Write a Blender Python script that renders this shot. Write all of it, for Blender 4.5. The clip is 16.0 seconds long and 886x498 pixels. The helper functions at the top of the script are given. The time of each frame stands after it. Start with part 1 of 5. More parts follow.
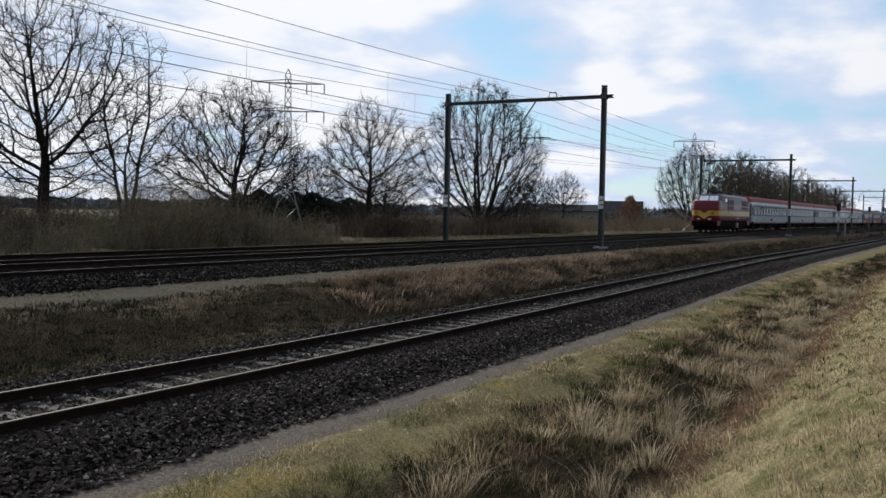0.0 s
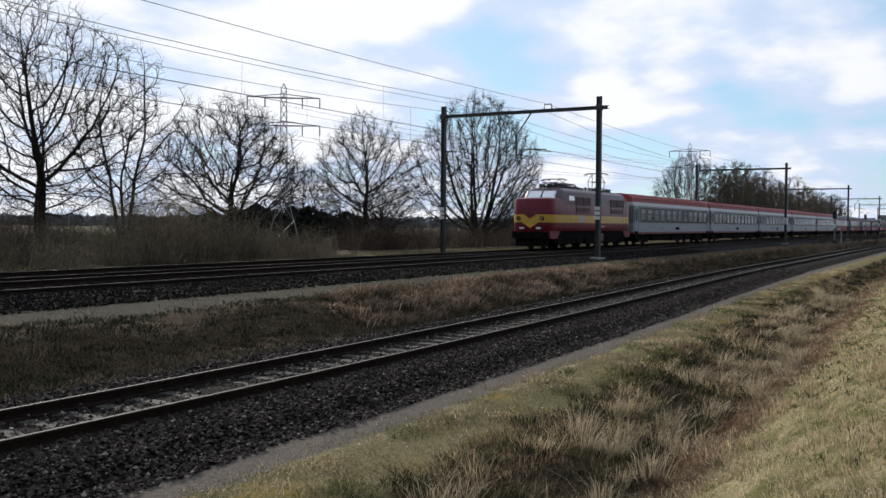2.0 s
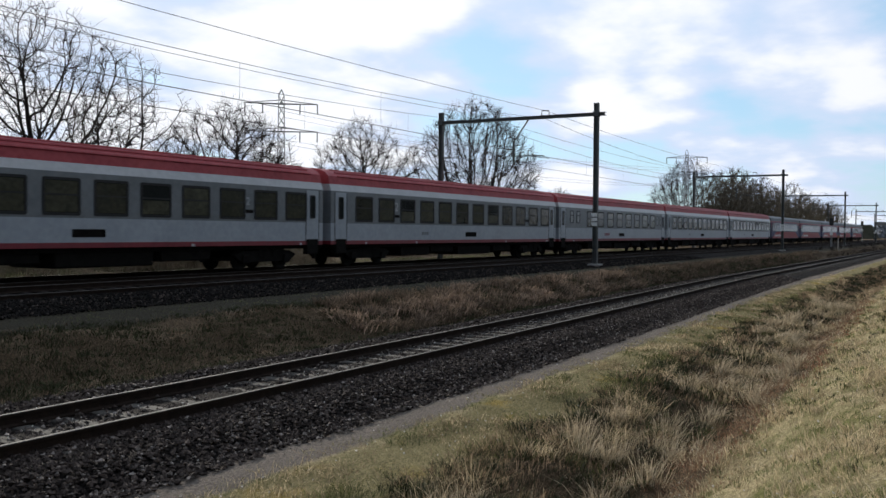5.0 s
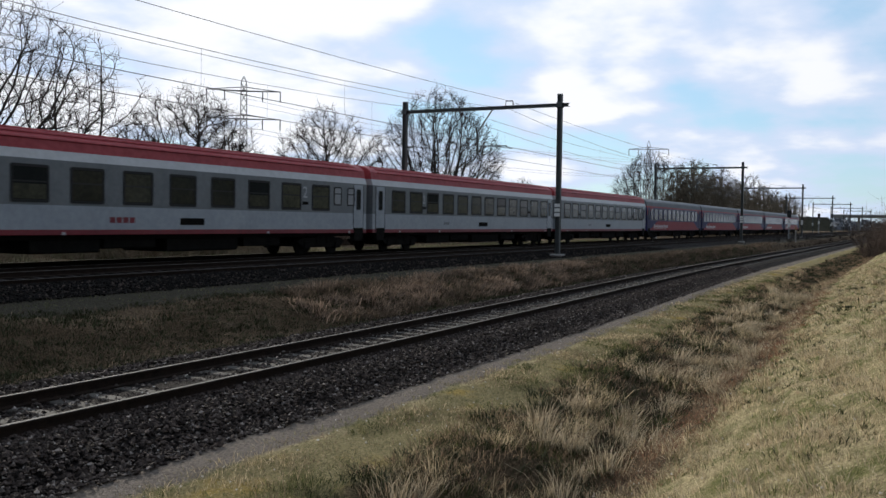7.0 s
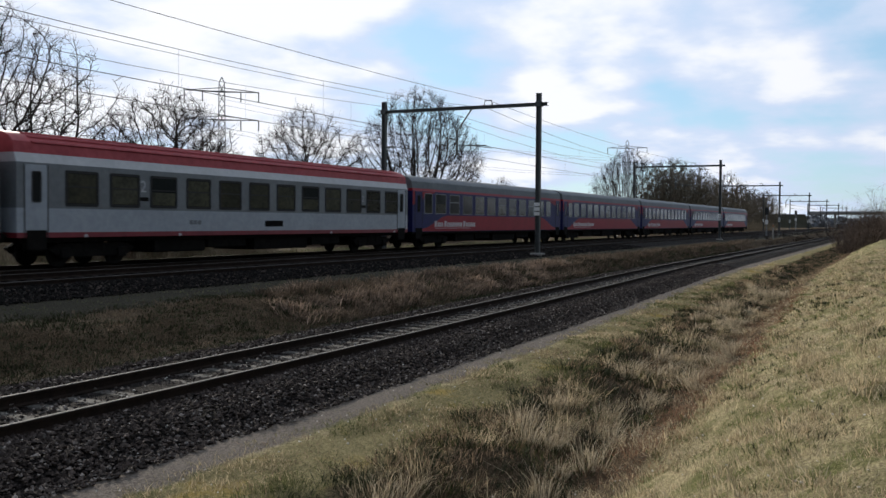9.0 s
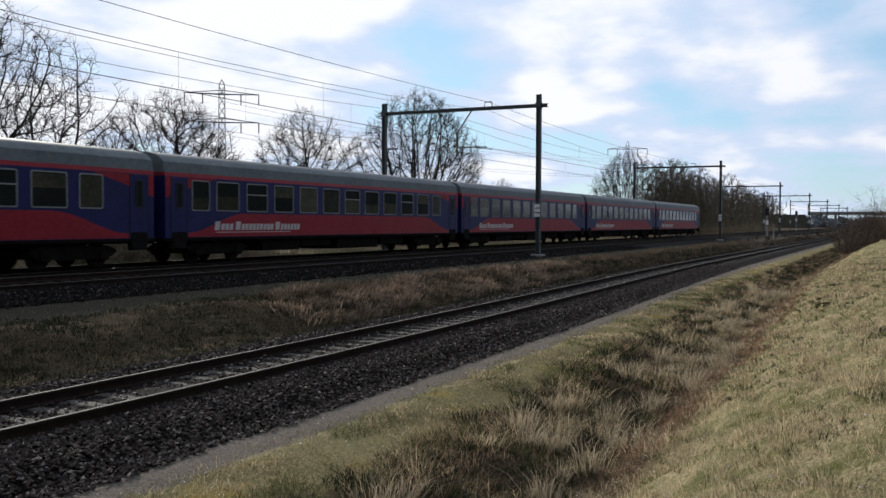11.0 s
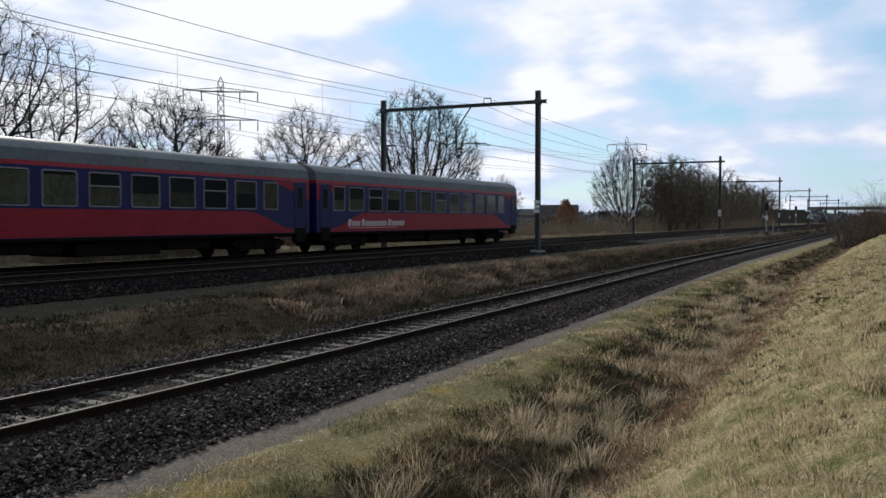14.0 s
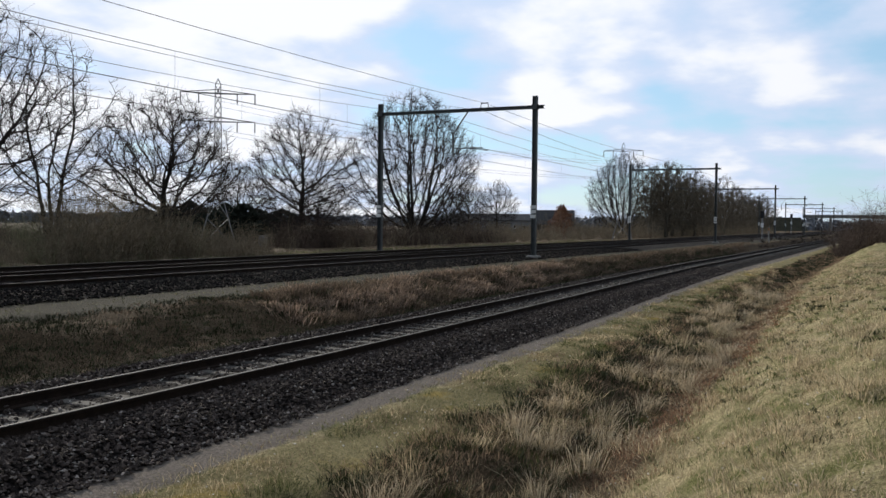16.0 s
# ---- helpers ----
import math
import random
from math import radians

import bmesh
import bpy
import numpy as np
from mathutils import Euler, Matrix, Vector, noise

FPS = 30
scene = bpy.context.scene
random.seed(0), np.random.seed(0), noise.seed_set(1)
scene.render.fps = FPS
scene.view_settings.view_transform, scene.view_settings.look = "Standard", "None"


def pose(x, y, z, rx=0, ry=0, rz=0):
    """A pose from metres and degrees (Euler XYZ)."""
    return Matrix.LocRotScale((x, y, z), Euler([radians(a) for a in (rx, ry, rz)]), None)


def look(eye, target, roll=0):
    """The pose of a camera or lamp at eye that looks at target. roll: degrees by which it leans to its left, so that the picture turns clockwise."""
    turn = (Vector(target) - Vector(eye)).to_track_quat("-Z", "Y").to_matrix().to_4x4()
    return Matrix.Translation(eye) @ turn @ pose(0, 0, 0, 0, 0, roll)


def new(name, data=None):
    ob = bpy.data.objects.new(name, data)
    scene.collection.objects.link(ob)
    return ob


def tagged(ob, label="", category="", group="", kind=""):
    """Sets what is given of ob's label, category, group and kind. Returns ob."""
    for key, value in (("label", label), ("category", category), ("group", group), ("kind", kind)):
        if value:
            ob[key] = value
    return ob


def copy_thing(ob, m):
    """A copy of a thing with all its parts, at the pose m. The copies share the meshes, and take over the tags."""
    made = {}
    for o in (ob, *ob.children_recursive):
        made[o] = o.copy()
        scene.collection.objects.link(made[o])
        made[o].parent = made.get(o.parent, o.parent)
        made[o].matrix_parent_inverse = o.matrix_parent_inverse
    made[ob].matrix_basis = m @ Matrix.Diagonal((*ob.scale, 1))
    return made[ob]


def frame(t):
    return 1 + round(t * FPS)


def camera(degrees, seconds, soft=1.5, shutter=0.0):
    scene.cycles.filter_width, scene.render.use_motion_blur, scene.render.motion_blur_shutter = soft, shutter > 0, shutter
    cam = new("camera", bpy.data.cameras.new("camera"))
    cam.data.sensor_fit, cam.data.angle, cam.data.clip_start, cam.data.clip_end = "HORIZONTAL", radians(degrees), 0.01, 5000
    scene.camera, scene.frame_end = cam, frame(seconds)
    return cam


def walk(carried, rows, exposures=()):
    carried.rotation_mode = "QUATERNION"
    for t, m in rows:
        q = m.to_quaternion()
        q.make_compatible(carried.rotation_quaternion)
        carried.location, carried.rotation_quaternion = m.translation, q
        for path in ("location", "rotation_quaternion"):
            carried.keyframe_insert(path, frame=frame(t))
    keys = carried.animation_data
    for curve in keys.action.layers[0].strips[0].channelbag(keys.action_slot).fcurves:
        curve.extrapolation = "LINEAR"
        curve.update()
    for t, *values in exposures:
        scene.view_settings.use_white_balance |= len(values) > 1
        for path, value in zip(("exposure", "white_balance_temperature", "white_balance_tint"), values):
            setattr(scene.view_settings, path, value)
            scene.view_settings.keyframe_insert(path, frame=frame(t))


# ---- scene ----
cam = camera(50.99, 16.0, soft=1.5, shutter=0.12)

# The camera stands still on the bank and is turned by hand: seconds, yaw, pitch, lean.
EYE = (0.0, 0.0, 1.66)
PATH = [
    (0.0, -60.13, -2.23, -1.05),
    (0.5, -60.25, -2.06, -0.88),
    (1.0, -60.53, -1.70, -0.65),
    (1.5, -60.10, -1.75, -0.36),
    (2.0, -60.33, -1.46, -0.39),
    (2.5, -60.25, -1.22, -0.45),
    (3.0, -60.17, -1.17, -0.51),
    (5.5, -60.73, -1.11, -0.49),
    (6.0, -61.29, -1.40, -0.64),
    (6.5, -62.06, -1.59, -0.68),
    (7.0, -62.75, -1.70, -0.86),
    (7.5, -63.55, -1.75, -0.81),
    (8.0, -63.95, -1.64, -0.74),
    (8.5, -64.12, -1.68, -0.50),
    (9.0, -63.98, -1.70, -0.43),
    (11.5, -63.96, -1.46, -0.13),
    (12.0, -63.99, -1.26, -0.04),
    (12.5, -63.87, -1.42, 0.04),
    (13.0, -63.82, -1.60, 0.15),
    (13.5, -63.96, -1.66, 0.13),
    (14.0, -63.98, -1.81, 0.02),
    (14.5, -63.99, -1.89, -0.24),
    (15.0, -64.11, -1.70, -0.40),
    (15.5, -64.13, -1.55, -0.55),
    (16.0, -64.22, -1.55, -0.57),
]
walk(cam, [(t, pose(*EYE, 90 + p, r, y)) for t, y, p, r in PATH], [(0.0, -0.08), (1.0, -0.05), (3.0, 0.05), (6.0, 0.03), (16.0, 0.0)])

# ---- sky and sun ----
SUN_FROM = Vector((0.50, 0.68, 0.33)).normalized()
SUN_EL = math.asin(SUN_FROM.z)
SUN_AZ = math.atan2(SUN_FROM.x, SUN_FROM.y)


def build_sky():
    """Broken bright cloud: the clear sky shows in gaps, and the cloud is brightest towards the sun."""
    w = bpy.data.worlds.new("sky")
    scene.world = w
    w.use_nodes = True
    nt = w.node_tree
    nt.nodes.clear()
    N = nt.nodes.new
    L = nt.links.new

    def math_node(op, a=None, b=None, c=None):
        n = N("ShaderNodeMath")
        n.operation = op
        for i, q in enumerate((a, b, c)):
            if q is None:
                continue
            if isinstance(q, (int, float)):
                n.inputs[i].default_value = q
            else:
                L(q, n.inputs[i])
        return n.outputs[0]

    def span(v, a, b, c, d):
        r = N("ShaderNodeMapRange")
        r.interpolation_type = "SMOOTHSTEP"
        for k, q in zip(("From Min", "From Max", "To Min", "To Max"), (a, b, c, d)):
            r.inputs[k].default_value = q
        L(v, r.inputs["Value"])
        return r.outputs[0]

    outp = N("ShaderNodeOutputWorld")
    sky = N("ShaderNodeTexSky")
    sky.sky_type = "NISHITA"
    sky.sun_disc = False
    sky.sun_elevation, sky.sun_rotation = SUN_EL, SUN_AZ
    sky.dust_density, sky.air_density, sky.ozone_density = 0.3, 1.0, 4.0
    co = N("ShaderNodeTexCoord")
    sep = N("ShaderNodeSeparateXYZ")
    L(co.outputs["Generated"], sep.inputs[0])
    up = math_node("ADD", math_node("MAXIMUM", sep.outputs["Z"], 0.0), 0.22)
    comb = N("ShaderNodeCombineXYZ")
    for i, ax in enumerate("XY"):
        L(math_node("DIVIDE", sep.outputs[ax], up), comb.inputs[i])

    def tex(scale, detail, rough, shift):
        mp = N("ShaderNodeMapping")
        mp.inputs["Location"].default_value = shift
        L(comb.outputs[0], mp.inputs["Vector"])
        n = N("ShaderNodeTexNoise")
        n.inputs["Scale"].default_value, n.inputs["Detail"].default_value, n.inputs["Roughness"].default_value = scale, detail, rough
        L(mp.outputs[0], n.inputs["Vector"])
        return n.outputs["Fac"]

    dot = N("ShaderNodeVectorMath")
    dot.operation = "DOT_PRODUCT"
    L(co.outputs["Generated"], dot.inputs[0])
    dot.inputs[1].default_value = SUN_FROM
    near_sun = dot.outputs["Value"]
    cover = math_node("ADD", tex(2.3, 6, 0.48, CLOUD_SHIFT), span(near_sun, 0.62, 0.97, -0.04, 0.05))
    for way, wide, gain in CLOUD_BANKS:
        dn = N("ShaderNodeVectorMath")
        dn.operation = "DOT_PRODUCT"
        L(co.outputs["Generated"], dn.inputs[0])
        dn.inputs[1].default_value = Vector(way).normalized()
        cover = math_node("ADD", cover, span(dn.outputs["Value"], math.cos(radians(wide)), math.cos(radians(wide * 0.15)), 0.0, gain))
    veil = span(cover, 0.30, 0.50, 0.0, 1.0)
    white = span(cover, 0.46, 0.62, 0.0, 1.0)
    clear = N("ShaderNodeMix")
    clear.data_type = "RGBA"
    clear.inputs["Factor"].default_value = 0.55
    blue = N("ShaderNodeVectorMath")
    blue.operation = "SCALE"
    blue.inputs["Scale"].default_value = 0.11
    L(sky.outputs[0], blue.inputs[0])
    L(blue.outputs[0], clear.inputs[6])
    clear.inputs[7].default_value = (0.50, 0.76, 0.98, 1)
    m1 = N("ShaderNodeMix")
    m1.data_type = "RGBA"
    L(veil, m1.inputs["Factor"])
    L(clear.outputs[2], m1.inputs[6])
    m1.inputs[7].default_value = (0.63, 0.735, 0.93, 1)
    m2 = N("ShaderNodeMix")
    m2.data_type = "RGBA"
    L(white, m2.inputs["Factor"])
    L(m1.outputs[2], m2.inputs[6])
    m2.inputs[7].default_value = (0.93, 0.95, 1.0, 1)
    bg = N("ShaderNodeBackground")
    L(m2.outputs[2], bg.inputs["Color"])
    L(span(near_sun, -0.6, 0.95, 0.5, 1.06), bg.inputs["Strength"])
    L(bg.outputs[0], outp.inputs[0])


CLOUD_SHIFT = (0.3, 0.1, 0.0)
# gaps and heaps in the cloud: direction, half-width in degrees, more or less cover
CLOUD_BANKS = [
    ((0.876, 0.454, 0.160), 6.5, -0.10), ((0.895, 0.405, 0.189), 4.5, -0.07), ((0.943, 0.298, 0.140), 4.5, 0.10), ((0.953, 0.244, 0.175), 4.0, 0.08),
    ((0.978, 0.144, 0.152), 5.0, 0.10), ((0.818, 0.538, 0.203), 6.0, 0.10), ((0.966, 0.239, 0.099), 2.6, 0.10), ((0.989, 0.093, 0.113), 3.0, 0.09),
    ((0.935, 0.350, 0.070), 11.0, -0.05), ((0.985, 0.170, 0.060), 13.0, -0.06), ((0.779, 0.603, 0.172), 8.0, 0.06),
]
build_sky()
sun = new("sun", bpy.data.lights.new("sun", "SUN"))
sun.data.energy, sun.data.angle, sun.data.color = 4.3, radians(4), (1.0, 0.93, 0.82)
sun.matrix_world = look(SUN_FROM * 60, (0, 0, 0))


# ---- materials ----
def material(name, dark, light, scale=4.0, rough=0.8, metal=0.0, bump=0.0, fine=0.0, vary=0.0, island=False, coat=0.0, thin=0.0, spec=0.5):
    """Two tones mixed by a large and a fine noise, with relief; vary shifts the value from object to object or island to island."""
    m = bpy.data.materials.new(name)
    m.use_nodes = True
    nt = m.node_tree
    N, L = nt.nodes.new, nt.links.new
    b = nt.nodes["Principled BSDF"]
    co = N("ShaderNodeTexCoord")
    n1 = N("ShaderNodeTexNoise")
    n1.inputs["Scale"].default_value = scale
    n1.inputs["Detail"].default_value = 6
    n1.inputs["Roughness"].default_value = 0.65
    L(co.outputs["Object"], n1.inputs["Vector"])
    fac = n1.outputs["Fac"]
    n2 = N("ShaderNodeTexNoise")
    n2.inputs["Scale"].default_value = fine or scale * 9
    n2.inputs["Detail"].default_value = 4
    L(co.outputs["Object"], n2.inputs["Vector"])
    a = N("ShaderNodeMath")
    a.operation = "MULTIPLY_ADD"
    a.inputs[1].default_value = 0.5
    L(n2.outputs["Fac"], a.inputs[0])
    h = N("ShaderNodeMath")
    h.operation = "MULTIPLY"
    h.inputs[1].default_value = 0.5
    L(fac, h.inputs[0])
    L(h.outputs[0], a.inputs[2])
    r = N("ShaderNodeValToRGB")
    r.color_ramp.elements[0].position, r.color_ramp.elements[0].color = 0.36, (*dark, 1)
    r.color_ramp.elements[1].position, r.color_ramp.elements[1].color = 0.64, (*light, 1)
    L(a.outputs[0], r.inputs[0])
    col = r.outputs[0]
    if vary:
        hsv = N("ShaderNodeHueSaturation")
        src = N("ShaderNodeNewGeometry").outputs["Random Per Island"] if island else N("ShaderNodeObjectInfo").outputs["Random"]
        mr = N("ShaderNodeMapRange")
        mr.inputs["To Min"].default_value, mr.inputs["To Max"].default_value = 1 - vary, 1 + vary
        L(src, mr.inputs["Value"])
        L(mr.outputs[0], hsv.inputs["Value"])
        L(col, hsv.inputs["Color"])
        col = hsv.outputs[0]
    L(col, b.inputs["Base Color"])
    b.inputs["Roughness"].default_value, b.inputs["Metallic"].default_value = rough, metal
    b.inputs["Coat Weight"].default_value = coat
    b.inputs["Specular IOR Level"].default_value = spec
    if thin:
        tr = N("ShaderNodeBsdfTranslucent")
        L(col, tr.inputs["Color"])
        mx = N("ShaderNodeMixShader")
        mx.inputs[0].default_value = thin
        L(b.outputs[0], mx.inputs[1])
        L(tr.outputs[0], mx.inputs[2])
        L(mx.outputs[0], nt.nodes["Material Output"].inputs["Surface"])
    if bump:
        bp = N("ShaderNodeBump")
        bp.inputs["Strength"].default_value = bump
        bp.inputs["Distance"].default_value = 0.03
        L(a.outputs[0], bp.inputs["Height"])
        L(bp.outputs[0], b.inputs["Normal"])
    return m


M = {}
M["rail"] = material("worn_steel", (0.07, 0.062, 0.055), (0.14, 0.13, 0.12), 3, 0.8, 0.0, spec=0.12)
M["rail_side"] = material("rusty_rail", (0.012, 0.009, 0.007), (0.03, 0.02, 0.015), 6, 0.9, spec=0.08)
M["sleeper"] = material("concrete_sleeper", (0.035, 0.032, 0.028), (0.105, 0.097, 0.085), 5, 0.9, bump=0.4, vary=0.25, spec=0.08)
M["sleeper_dark"] = material("dark_sleeper", (0.012, 0.011, 0.01), (0.035, 0.03, 0.027), 5, 0.95, bump=0.4, vary=0.3, spec=0.08)
M["stone"] = material("ballast_stone", (0.016, 0.0122, 0.0104), (0.084, 0.066, 0.057), 8, 0.85, vary=0.7, island=True, spec=0.08)
M["stone_pale"] = material("dusty_ballast_stone", (0.07, 0.058, 0.05), (0.27, 0.235, 0.21), 8, 0.85, vary=0.6, island=True, spec=0.08)
M["stone_white"] = material("chalky_pebble", (0.38, 0.35, 0.31), (0.66, 0.62, 0.56), 8, 0.9, vary=0.3, island=True, spec=0.08)
# Darker copy of the ballast stone, with the shade beside the train in its colour.
M["stone_shaded"] = material("shade_dark_ballast_stone", (0.0045, 0.004, 0.0036), (0.017, 0.015, 0.013), 8, 0.9, vary=0.6, island=True, spec=0.08)
M["steel_post"] = material("weathered_green_grey_steel", (0.03, 0.035, 0.035), (0.075, 0.08, 0.08), 2, 0.6, 0.3, vary=0.1)
M["wire"] = material("dull_copper_wire", (0.02, 0.02, 0.02), (0.05, 0.045, 0.04), 5, 0.7, 0.3)
M["galv"] = material("galvanised_steel", (0.16, 0.17, 0.18), (0.3, 0.31, 0.32), 3, 0.6, 0.4)
M["white"] = material("white_enamel", (0.55, 0.55, 0.53), (0.75, 0.75, 0.73), 4, 0.5)
M["black"] = material("black_paint", (0.006, 0.006, 0.006), (0.015, 0.015, 0.016), 5, 0.6)
M["bark"] = material("dark_bark", (0.012, 0.0105, 0.009), (0.038, 0.033, 0.028), 6, 0.95, bump=0.5, spec=0.08)
M["twig"] = material("bare_twigs", (0.014, 0.011, 0.010), (0.040, 0.031, 0.027), 3, 0.95, vary=0.25, island=True, spec=0.08)
M["brush"] = material("bare_undergrowth", (0.11, 0.088, 0.06), (0.31, 0.25, 0.17), 0.3, 0.95, vary=0.4, island=True, spec=0.08)
# Belt trees: bark and twigs paled so their colour carries the distance haze.
M["haze_bark"] = material("haze_paled_bark", (0.06, 0.052, 0.042), (0.13, 0.115, 0.09), 3, 0.95, spec=0.08)
M["haze_twig"] = material("haze_paled_twigs", (0.075, 0.063, 0.046), (0.15, 0.127, 0.096), 2, 0.95, vary=0.35, island=True, spec=0.08)
M["brush_olive"] = material("olive_bramble_stems", (0.075, 0.08, 0.045), (0.24, 0.23, 0.135), 0.5, 0.95, vary=0.5, island=True, spec=0.08)
M["twig_brown"] = material("brown_thicket_stems", (0.05, 0.036, 0.028), (0.15, 0.11, 0.085), 0.5, 0.95, vary=0.5, island=True, spec=0.08)
M["russet"] = material("russet_dead_leaves", (0.16, 0.07, 0.035), (0.28, 0.13, 0.06), 3, 0.9, vary=0.4, island=True)
M["needles"] = material("dark_needles", (0.014, 0.018, 0.014), (0.036, 0.042, 0.03), 3, 0.9, vary=0.4, island=True, spec=0.08)
M["straw"] = material("dry_straw_grass", (0.175, 0.13, 0.073), (0.62, 0.51, 0.335), 2.2, 0.85, vary=0.45, island=True, thin=0.45, spec=0.08)
M["green"] = material("winter_green_grass", (0.03, 0.042, 0.014), (0.15, 0.155, 0.062), 2.2, 0.85, vary=0.4, island=True, thin=0.4, spec=0.08)
M["brown"] = material("brown_dead_grass", (0.075, 0.052, 0.034), (0.38, 0.275, 0.18), 2.2, 0.9, vary=0.5, island=True, thin=0.4, spec=0.08)
M["coach_grey"] = material("light_grey_coach_paint", (0.26, 0.288, 0.32), (0.335, 0.367, 0.40), 0.6, 0.38, spec=0.3)
M["coach_band"] = material("mid_grey_coach_paint", (0.125, 0.137, 0.145), (0.175, 0.19, 0.20), 0.6, 0.4, spec=0.3)
M["coach_white"] = material("white_coach_paint", (0.36, 0.37, 0.38), (0.46, 0.47, 0.48), 0.6, 0.4)
M["coach_red"] = material("dark_red_coach_paint", (0.135, 0.009, 0.018), (0.20, 0.016, 0.027), 0.6, 0.45)
M["roof_red"] = material("dusty_red_roof_paint", (0.25, 0.032, 0.040), (0.37, 0.062, 0.07), 0.5, 0.55, bump=0.1, spec=0.25)
M["roof_grey"] = material("dusty_grey_roof_paint", (0.075, 0.088, 0.096), (0.13, 0.145, 0.155), 0.5, 0.6, bump=0.1, spec=0.25)
M["bte_red"] = material("bright_red_coach_paint", (0.20, 0.009, 0.018), (0.29, 0.016, 0.03), 0.9, 0.5, spec=0.2)
M["bte_blue"] = material("navy_blue_coach_paint", (0.008, 0.010, 0.062), (0.013, 0.015, 0.095), 0.9, 0.5, spec=0.2)
M["lettering"] = material("pale_lettering", (0.4, 0.36, 0.37), (0.52, 0.48, 0.48), 4, 0.5)
M["under"] = material("brake_dust_underframe", (0.004, 0.0037, 0.0035), (0.014, 0.0125, 0.011), 3, 0.95, bump=0.2, spec=0.08)
M["wheel"] = material("oily_wheel_steel", (0.006, 0.0055, 0.005), (0.022, 0.02, 0.018), 4, 0.8, 0.2, spec=0.08)
M["glass"] = material("dark_tinted_glass", (0.008, 0.01, 0.01), (0.014, 0.016, 0.015), 1, 0.1, spec=0.14)
# Olive panel laid over the panes; its colour imitates light through the glass.
M["blind"] = material("olive_painted_pane_light", (0.026, 0.026, 0.018), (0.066, 0.063, 0.04), 0.9, 0.12, vary=0.45, spec=0.25)
M["frosted"] = material("frosted_white_glass", (0.22, 0.23, 0.24), (0.32, 0.33, 0.34), 3, 0.5, spec=0.3)
M["rubber"] = material("black_rubber", (0.008, 0.008, 0.008), (0.018, 0.018, 0.018), 4, 0.85)
M["frame_grey"] = material("aluminium_window_frame", (0.16, 0.165, 0.17), (0.27, 0.28, 0.285), 3, 0.5, 0.2, spec=0.3)
M["loco_red"] = material("maroon_loco_paint", (0.125, 0.007, 0.018), (0.185, 0.013, 0.028), 0.7, 0.35, coat=0.1, spec=0.3)
M["loco_yellow"] = material("yellow_loco_paint", (0.55, 0.32, 0.025), (0.68, 0.41, 0.05), 0.7, 0.35, coat=0.2)
M["loco_grey"] = material("warm_grey_loco_paint", (0.115, 0.07, 0.085), (0.17, 0.11, 0.13), 0.7, 0.45)
M["loco_dark"] = material("dark_maroon_grille", (0.05, 0.010, 0.018), (0.10, 0.022, 0.032), 2, 0.5)
M["windscreen"] = material("pale_windscreen_glass", (0.6, 0.62, 0.64), (0.7, 0.72, 0.74), 1, 0.1, 0.8)
M["loco_roof"] = material("sooty_loco_roof", (0.04, 0.038, 0.038), (0.09, 0.085, 0.085), 1, 0.7)
M["concrete"] = material("stained_concrete", (0.16, 0.155, 0.145), (0.3, 0.29, 0.27), 2, 0.9, bump=0.3, spec=0.08)
M["tile"] = material("dark_roof_tile", (0.018, 0.018, 0.02), (0.045, 0.042, 0.042), 3, 0.8)
M["cladding"] = material("grey_metal_cladding", (0.12, 0.13, 0.14), (0.2, 0.21, 0.22), 1, 0.6)
M["galv_dark"] = material("dark_lattice_steel", (0.05, 0.055, 0.06), (0.1, 0.105, 0.11), 3, 0.7, 0.2)
M["verge"] = material("pale_green_verge_grass", (0.07, 0.075, 0.038), (0.20, 0.19, 0.105), 0.6, 0.9, vary=0.4, island=True, thin=0.3, spec=0.08)
M["bleached"] = material("bleached_dead_grass", (0.24, 0.19, 0.12), (0.62, 0.52, 0.37), 1.8, 0.9, vary=0.4, island=True, thin=0.35, spec=0.08)
M["moss_grass"] = material("mossy_grass", (0.105, 0.095, 0.05), (0.34, 0.30, 0.18), 1.2, 0.9, vary=0.4, island=True, thin=0.4, spec=0.08)
M["dark_green"] = material("dark_bramble_grass", (0.022, 0.028, 0.013), (0.075, 0.08, 0.042), 1.2, 0.9, vary=0.4, island=True, spec=0.08)
M["russet_grass"] = material("reddish_dead_stems", (0.10, 0.05, 0.03), (0.34, 0.19, 0.12), 2.2, 0.9, vary=0.4, island=True, thin=0.35, spec=0.08)
M["russet_pale"] = material("pale_reddish_dead_grass", (0.13, 0.09, 0.066), (0.40, 0.30, 0.225), 1.6, 0.9, vary=0.45, island=True, thin=0.35, spec=0.08)
M["slope_brown"] = material("greyish_dead_grass", (0.05, 0.038, 0.026), (0.24, 0.18, 0.13), 1.6, 0.9, vary=0.5, island=True, thin=0.3, spec=0.08)
lampm = bpy.data.materials.new("lit_headlamp")
lampm.use_nodes = True
lampm.node_tree.nodes["Principled BSDF"].inputs["Emission Color"].default_value = (1, 0.88, 0.66, 1)
lampm.node_tree.nodes["Principled BSDF"].inputs["Emission Strength"].default_value = 3.0
M["lamp"] = lampm


